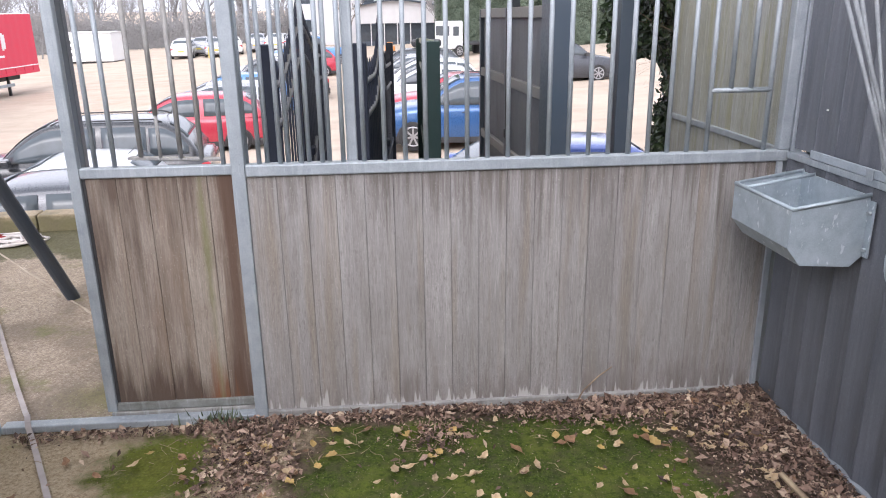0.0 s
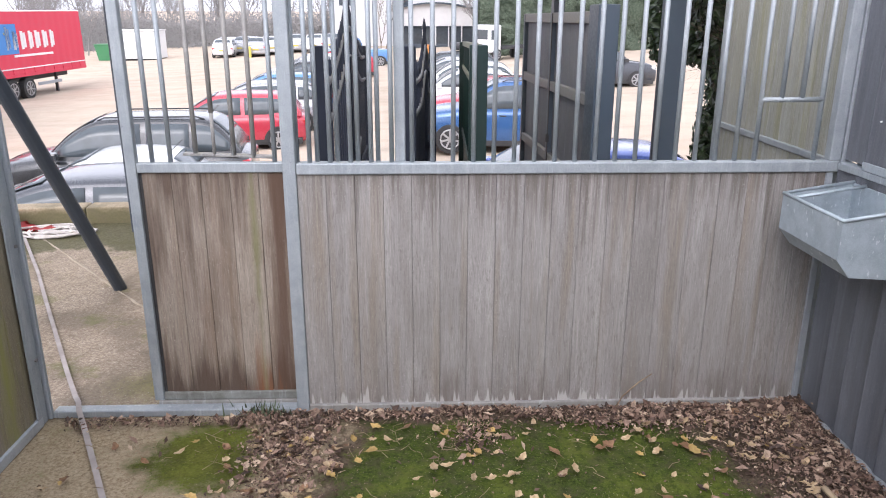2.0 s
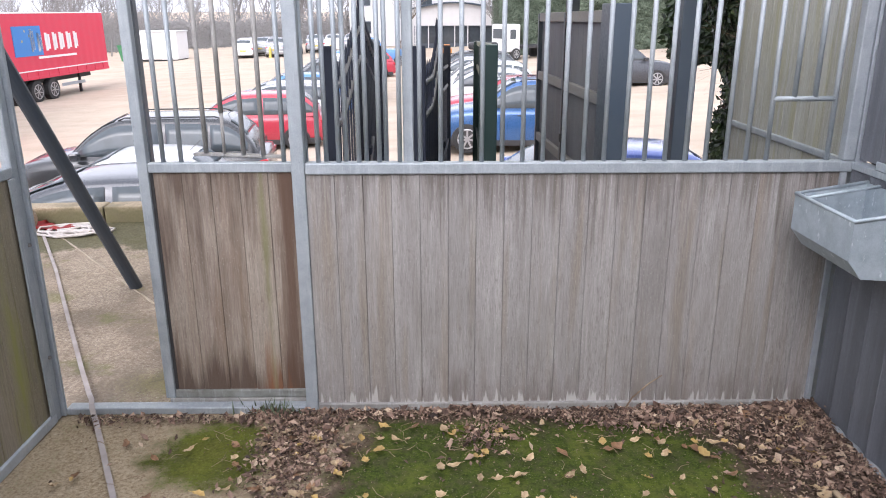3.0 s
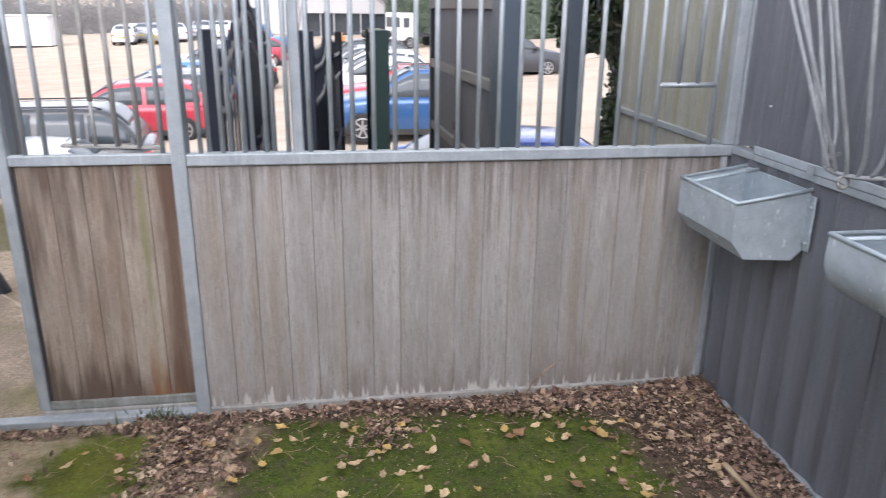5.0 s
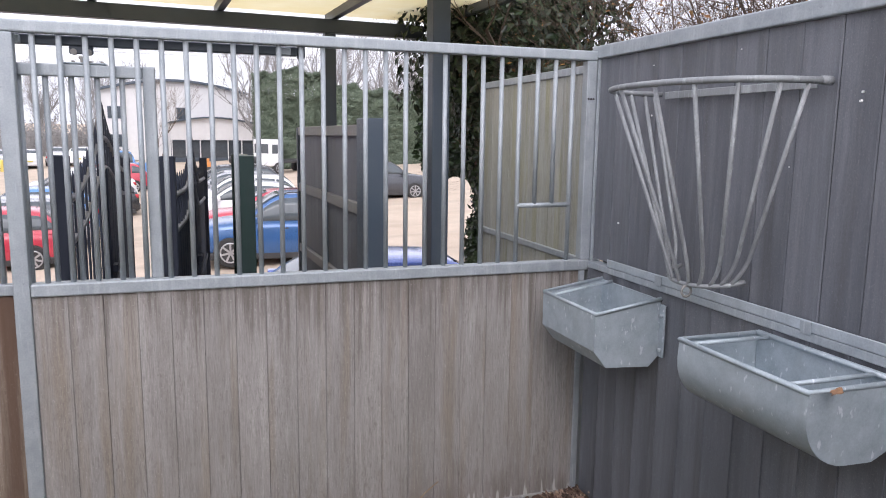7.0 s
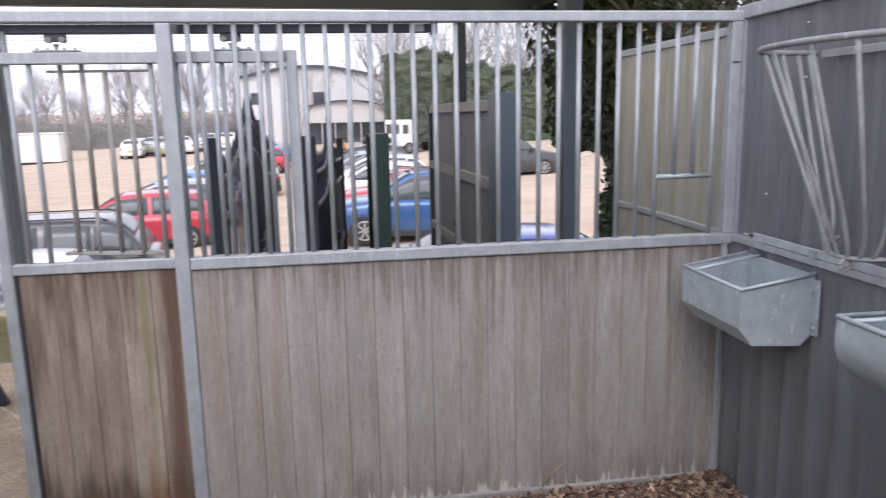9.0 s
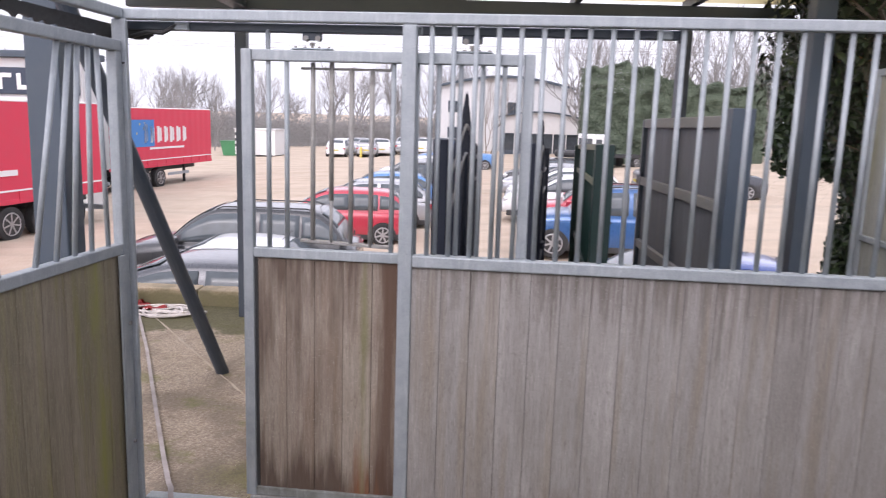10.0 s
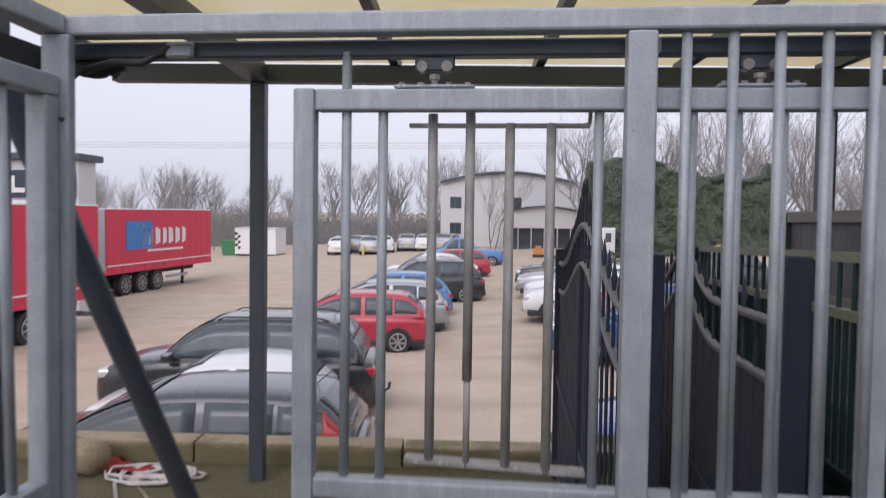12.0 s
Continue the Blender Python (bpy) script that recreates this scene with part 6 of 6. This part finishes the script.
def ivy_tree():
    """An old trunk smothered in ivy close behind the partition, its crown spreading over the wall."""
    t = thing("ivy_tree", "tree trunk smothered in dark glossy ivy", "tree", pose(1.05, 3.4, 0))
    rnd = random.Random(4)
    part("trunk", tube([(0, 0, -1.7), (0.03, 0, 0.5), (-0.02, 0.05, 2.2), (0.05, 0.1, 4.5)], [0.36, 0.32, 0.28, 0.16], 12), BARK, t, smooth=True)
    bm = bmesh.new()

    def place(r):
        z = r.uniform(-1.2, 4.2)
        a = r.uniform(0, 6.28)
        rad = 0.36 + 0.14 * noise.noise((math.cos(a), math.sin(a), z * 1.3)) + (0.22 * max(0, z - 1.6) if z > 1.6 else 0) + r.uniform(-0.1, 0.08)
        return Vector((rad * math.cos(a), rad * math.sin(a) * 0.8, z)), Vector((math.cos(a), math.sin(a), 0.1))

    leaf_cloud(bm, rnd, 24000, place, 0.042)
    part("ivy", bm, IVY, t)
    bm = bmesh.new()

    def crown(r):
        a, e = r.uniform(0, 6.28), r.random() ** 0.5
        return Vector((0.1 + 1.15 * e * math.cos(a), 0.2 + 1.0 * e * math.sin(a), 2.75 + 0.5 * (1 - e) + r.uniform(-0.5, 1.2) - 0.25 * e)), Vector((math.cos(a), math.sin(a), 0.2))

    leaf_cloud(bm, rnd, 9000, crown, 0.045)
    part("crown", bm, IVY, t)
    bm = bmesh.new()

    def spray(r):
        u, z = r.random(), r.uniform(1.3, 2.95)
        left = -0.1 + 0.16 * noise.noise((z * 2.1, 3, 5)) + 0.12 * noise.noise((z * 6, 1, 2)) + 0.18 * max(0, 1.5 - z)
        return Vector((left + (0.75 - left) * u ** 0.8, 2.5 + r.uniform(-0.3, 0.3), z + r.uniform(-0.05, 0.05))), Vector((-0.4, -1, 0.2))

    leaf_cloud(bm, rnd, 5200, spray, 0.05)
    part("hanging_ivy", bm, IVY, t)
    part("limb", tube([(0, 0.1, 2.5), (0.15, 1.2, 2.9), (0.2, 2.5, 2.7), (0.1, 2.5, 1.2)], [0.09, 0.07, 0.06, 0.03], 8), BARK, t, smooth=True)
    bm = bmesh.new()
    for k in range(7):
        a = rnd.uniform(0, 6.28)
        grow(bm, rnd, Vector((0, 0, 2.2)), Vector((math.cos(a), math.sin(a), 0.5)).normalized(), 1.0, 0.03, 2, 0.6, 0.05)
    part("limb", bm, BARK, t)
    return t


ivy_tree()


def twig_shrub(x, y, seed, h):
    """A half-bare shrub with rusty leaves reaching over the charcoal wall."""
    s = thing("twiggy_shrub", "half-bare shrub with arching twigs and rusty leaves", "shrub", pose(x, y, -0.06), group="shrubs behind the wall")
    rnd = random.Random(seed)
    bm = bmesh.new()
    for k in range(10):
        a = rnd.uniform(0, 6.28)
        grow(bm, rnd, Vector((0.1 * math.cos(a), 0.1 * math.sin(a), 0)), Vector((0.35 * math.cos(a), 0.35 * math.sin(a), 1)).normalized(), h * 0.45, 0.022, 5, 0.75, 0.02, 4, 0.35, 0.66)
    bmesh.ops.delete(bm, geom=[v for v in bm.verts if v.co.x + x < 0.15 and v.co.z < 2.35], context="VERTS")
    tips = [v.co.copy() for v in bm.verts if v.co.z > h * 0.5 and v.co.x + x > 0.25]
    part("stem", bm, SHRUB_BARK, s)
    bm = bmesh.new()

    def place(r):
        return r.choice(tips) + Vector((r.uniform(-0.06, 0.06), r.uniform(-0.06, 0.06), r.uniform(-0.06, 0.06))), Vector((0, 0, 1))

    leaf_cloud(bm, rnd, 900, place, 0.02)
    part("leaves", bm, DRY_LEAF, s)
    return s


twig_shrub(1.9, 1.3, 31, 3.2)
twig_shrub(1.6, 0.1, 32, 3.2)
twig_shrub(3.0, 3.0, 33, 3.6)
# three taller shrubs, mostly out of view, added to shade the stall's right
twig_shrub(2.5, -1.3, 34, 4.2)
twig_shrub(3.5, 0.5, 35, 5.0)
twig_shrub(2.7, -3.0, 36, 4.4)


# ---------------------------------------------------------------- fallen leaves and litter
def litter_height(x, y):
    return 0.008 + 0.008 * max(0, 1 + y * 4) * (1 if x > -2.7 else 0.2) + 0.04 * max(0, 1 + x * 2.2) * max(0, 1 + y * 0.7)


def litter():
    """The brown drift along the boards and in the corner."""
    rnd = random.Random(8)
    bm = bmesh.new()

    def place(r):
        k = r.random()
        if k < 0.20:
            x, y = r.uniform(-2.7, -0.05), -0.025 - abs(r.gauss(0, 0.045))
            if noise.noise((x * 2.2, 0.0, 5.0)) < -0.1:
                y *= 0.5
        elif k < 0.62:
            x = -0.04 - abs(r.gauss(0, 0.22))
            y = -0.04 - abs(r.gauss(0, 0.8))
        elif k < 0.74:
            x, y = -0.7 + r.gauss(0, 0.3), -0.05 - abs(r.gauss(0, 0.09))
        elif k < 0.89:
            x, y = -2.43 + r.gauss(0, 0.1), -0.08 - abs(r.gauss(0, 0.36))
        elif k < 0.92:
            x, y = -1.62 + r.gauss(0, 0.09), -0.22 + r.gauss(0, 0.09)
        elif k < 0.96:
            x, y = r.uniform(-3.5, -2.5), -0.06 - abs(r.gauss(0, 0.03))
        else:
            x, y = r.uniform(-3.4, -0.2), r.uniform(-2.6, -0.1)
        y = max(min(y, -0.02), -3.9)
        return Vector((x, y, litter_height(x, y) + r.uniform(0, 0.024))), Vector((0, 0, 0.8))

    leaf_cloud(bm, rnd, 16000, place, 0.0062)
    leaf_cloud(bm, rnd, 5500, place, 0.0125)
    leaf_cloud(bm, rnd, 1300, place, 0.024)
    return tagged(part("leaf_litter", bm, LITTER), "drift of dead brown leaves along the boards", "leaf litter", kind="stuff")


litter()


def twigs():
    rnd = random.Random(12)
    bm = bmesh.new()
    for _ in range(130):
        x, y = (rnd.uniform(-3.3, -0.1), -0.05 - abs(rnd.gauss(0, 0.5)))
        a, l = rnd.uniform(0, 6.28), rnd.uniform(0.03, 0.13)
        z = litter_height(x, y) + 0.008
        p = Vector((x, y, z))
        d = Vector((math.cos(a), math.sin(a), rnd.uniform(-0.05, 0.1)))
        kink = Vector((-math.sin(a), math.cos(a), 0)) * rnd.uniform(-0.22, 0.22) * l
        add_tube(bm, [p, p + d * l * 0.45 + kink + Vector((0, 0, 0.006)), p + d * l], [0.0013, 0.0011, 0.0007], 4, False)
    return tagged(part("twig_litter", bm, TWIG), "thin straw-coloured twigs and stalks among the leaves", "twigs", kind="stuff")


TWIG = bark("straw_twig", (0.16, 0.11, 0.07), (0.40, 0.31, 0.2))
twigs()
s1 = thing("stick", "pale bent stick leaning on the boards", "stick")
part("shaft", tube([(-0.93, -0.06, 0.045), (-0.895, -0.035, 0.085), (-0.82, -0.022, 0.15), (-0.755, -0.012, 0.19)], [0.004, 0.0035, 0.003, 0.002], 6), TWIG, s1)
s2 = thing("stick", "fallen grey stick lying on the leaf drift", "stick")
part("shaft", tube([(-0.30, -0.75, 0.07), (-0.28, -0.95, 0.06), (-0.29, -1.2, 0.055), (-0.26, -1.45, 0.05)], [0.012, 0.012, 0.01, 0.008], 6), TWIG, s2)


def leaf_mesh(seed, length):
    """One curled oval leaf with a midrib fold and a stalk."""
    rnd = random.Random(seed)
    bm = bmesh.new()
    n = 8
    curl, fold = rnd.uniform(0.1, 0.6), rnd.uniform(0.2, 0.8)
    rows = []
    for i in range(n + 1):
        u = i / n
        w = 0.33 * length * math.sin(math.pi * (0.04 + 0.93 * u)) ** 0.8 * (1 + 0.26 * rnd.uniform(-1, 1))
        z = curl * length * 0.5 * (2 * u - 1) ** 2 + length * 0.035 * rnd.uniform(-1, 1)
        rows.append([bm.verts.new((length * (u - 0.5), -w, z + fold * w)), bm.verts.new((length * (u - 0.5), 0, z)), bm.verts.new((length * (u - 0.5), w, z + fold * w * rnd.uniform(0.0, 1.3)))])
    for a, b in zip(rows, rows[1:]):
        for j in range(2):
            bm.faces.new((a[j], a[j + 1], b[j + 1], b[j]))
    add_tube(bm, [(-length * 0.5, 0, curl * length * 0.5), (-length * 0.8, 0, curl * length * 0.6)], 0.0012, 3, False)
    me = bpy.data.meshes.new("fallen_leaf")
    bm.to_mesh(me)
    bm.free()
    for p in me.polygons:
        p.use_smooth = True
    return me


def fallen_leaves():
    rnd = random.Random(17)
    kinds = []
    for mat, lab in ((LEAF_YELLOW, "yellow fallen leaf on the mossy floor"), (LEAF_TAN, "pale tan fallen leaf on the mossy floor"), (LEAF_BROWN, "curled brown fallen leaf on the mossy floor")):
        for k in range(3):
            me = leaf_mesh(rnd.randint(0, 999), rnd.uniform(0.045, 0.07))
            me.materials.append(mat)
            kinds.append((me, lab))
    for i in range(300):
        k = rnd.random()
        if k < 0.5:
            x, y = rnd.uniform(-2.3, -0.2), -0.15 - abs(rnd.gauss(0, 0.75))
        elif k < 0.75:
            x, y = -0.15 - abs(rnd.gauss(0, 0.5)), -0.1 - abs(rnd.gauss(0, 0.9))
        elif k < 0.88:
            x, y = -2.45 + rnd.gauss(0, 0.15), -0.15 - abs(rnd.gauss(0, 0.4))
        else:
            x, y = rnd.uniform(-3.4, -2.3), rnd.uniform(-1.9, -0.12)
        y = max(y, -3.8)
        me, lab = kinds[rnd.choice((0, 1, 2, 3, 4, 5, 3, 4, 5, 3, 4, 5, 6, 7, 8))]
        o = new("fallen_leaf", me)
        o.matrix_basis = pose(x, y, litter_height(x, y) + 0.012, rnd.uniform(-18, 18), rnd.uniform(-18, 18), rnd.uniform(0, 360)) @ Matrix.Scale(rnd.uniform(0.55, 1.1), 4)
        tagged(o, lab, "leaf", "fallen leaves")
    me, _ = kinds[7]
    o = new("fallen_leaf", me)
    o.matrix_basis = pose(-0.28, -1.72, 1.162, 0, 0, 30) @ Matrix.Diagonal((1.4, 0.8, 0.4, 1.0))
    tagged(o, "curled brown leaf caught on the manger rim", "leaf", "fallen leaves")


fallen_leaves()


def weeds(x, y, n, seed, h=0.09):
    rnd = random.Random(seed)
    bm = bmesh.new()
    for _ in range(n):
        a, lean = rnd.uniform(0, 6.28), rnd.uniform(0.1, 0.7)
        p = Vector((x + rnd.gauss(0, 0.05), y + rnd.gauss(0, 0.02), 0.01))
        d = Vector((math.cos(a) * lean, math.sin(a) * lean, 1)).normalized() * h * rnd.uniform(0.5, 1.2)
        w = Vector((-math.sin(a), math.cos(a), 0)) * 0.004
        v = [bm.verts.new(q) for q in (p - w, p + w, p + d * 0.6 + w * 0.8, p + d * 0.6 - w * 0.8, p + d)]
        bm.faces.new((v[0], v[1], v[2], v[3]))
        bm.faces.new((v[3], v[2], v[4]))
    return tagged(part("weed_tuft", bm, GRASS), "small green weed tuft at the door threshold", "weeds", kind="stuff")


weeds(-2.6, -0.03, 60, 2, 0.075)
weeds(-2.53, -0.05, 35, 5, 0.06)


# the car park lies a little turned and tilted to the stall
FAR_KINDS = {"ground", "car", "pickup_truck", "lorry_trailer", "workshop", "warehouse", "site_cabin", "waste_bin", "orange_machine", "bollard", "box_lorry", "bare_tree", "far_scrub", "conifer_hedge", "power_line"}
FAR_PIVOT = Matrix.Translation((-2.2, -2.7, -1.7))
FAR = FAR_PIVOT @ pose(0, 0, 0, 0.72, 0, 1.72) @ FAR_PIVOT.inverted()


def power_lines():
    p = thing("power_line", "thin overhead cables on wooden poles beyond the car park", "cable")
    for x, y in ((-88, 78), (76, 67)):
        part("pole", tube([(x, y, -3), (x, y, 9.4)], [0.16, 0.11], 8), BARK, p)
    for k in range(3):
        pts = [(-88 + 11.7 * i, 78 - 0.78 * i, 8.6 - 0.25 * k + 0.004 * (i - 7) ** 2 * 2) for i in range(15)]
        part("cable", tube(pts, 0.022, 4), STEEL_OLD, p)


power_lines()
for ob in list(scene.collection.objects):
    if ob.parent is None and ob.name.split(".")[0] in FAR_KINDS:
        ob.matrix_basis = FAR @ ob.matrix_basis
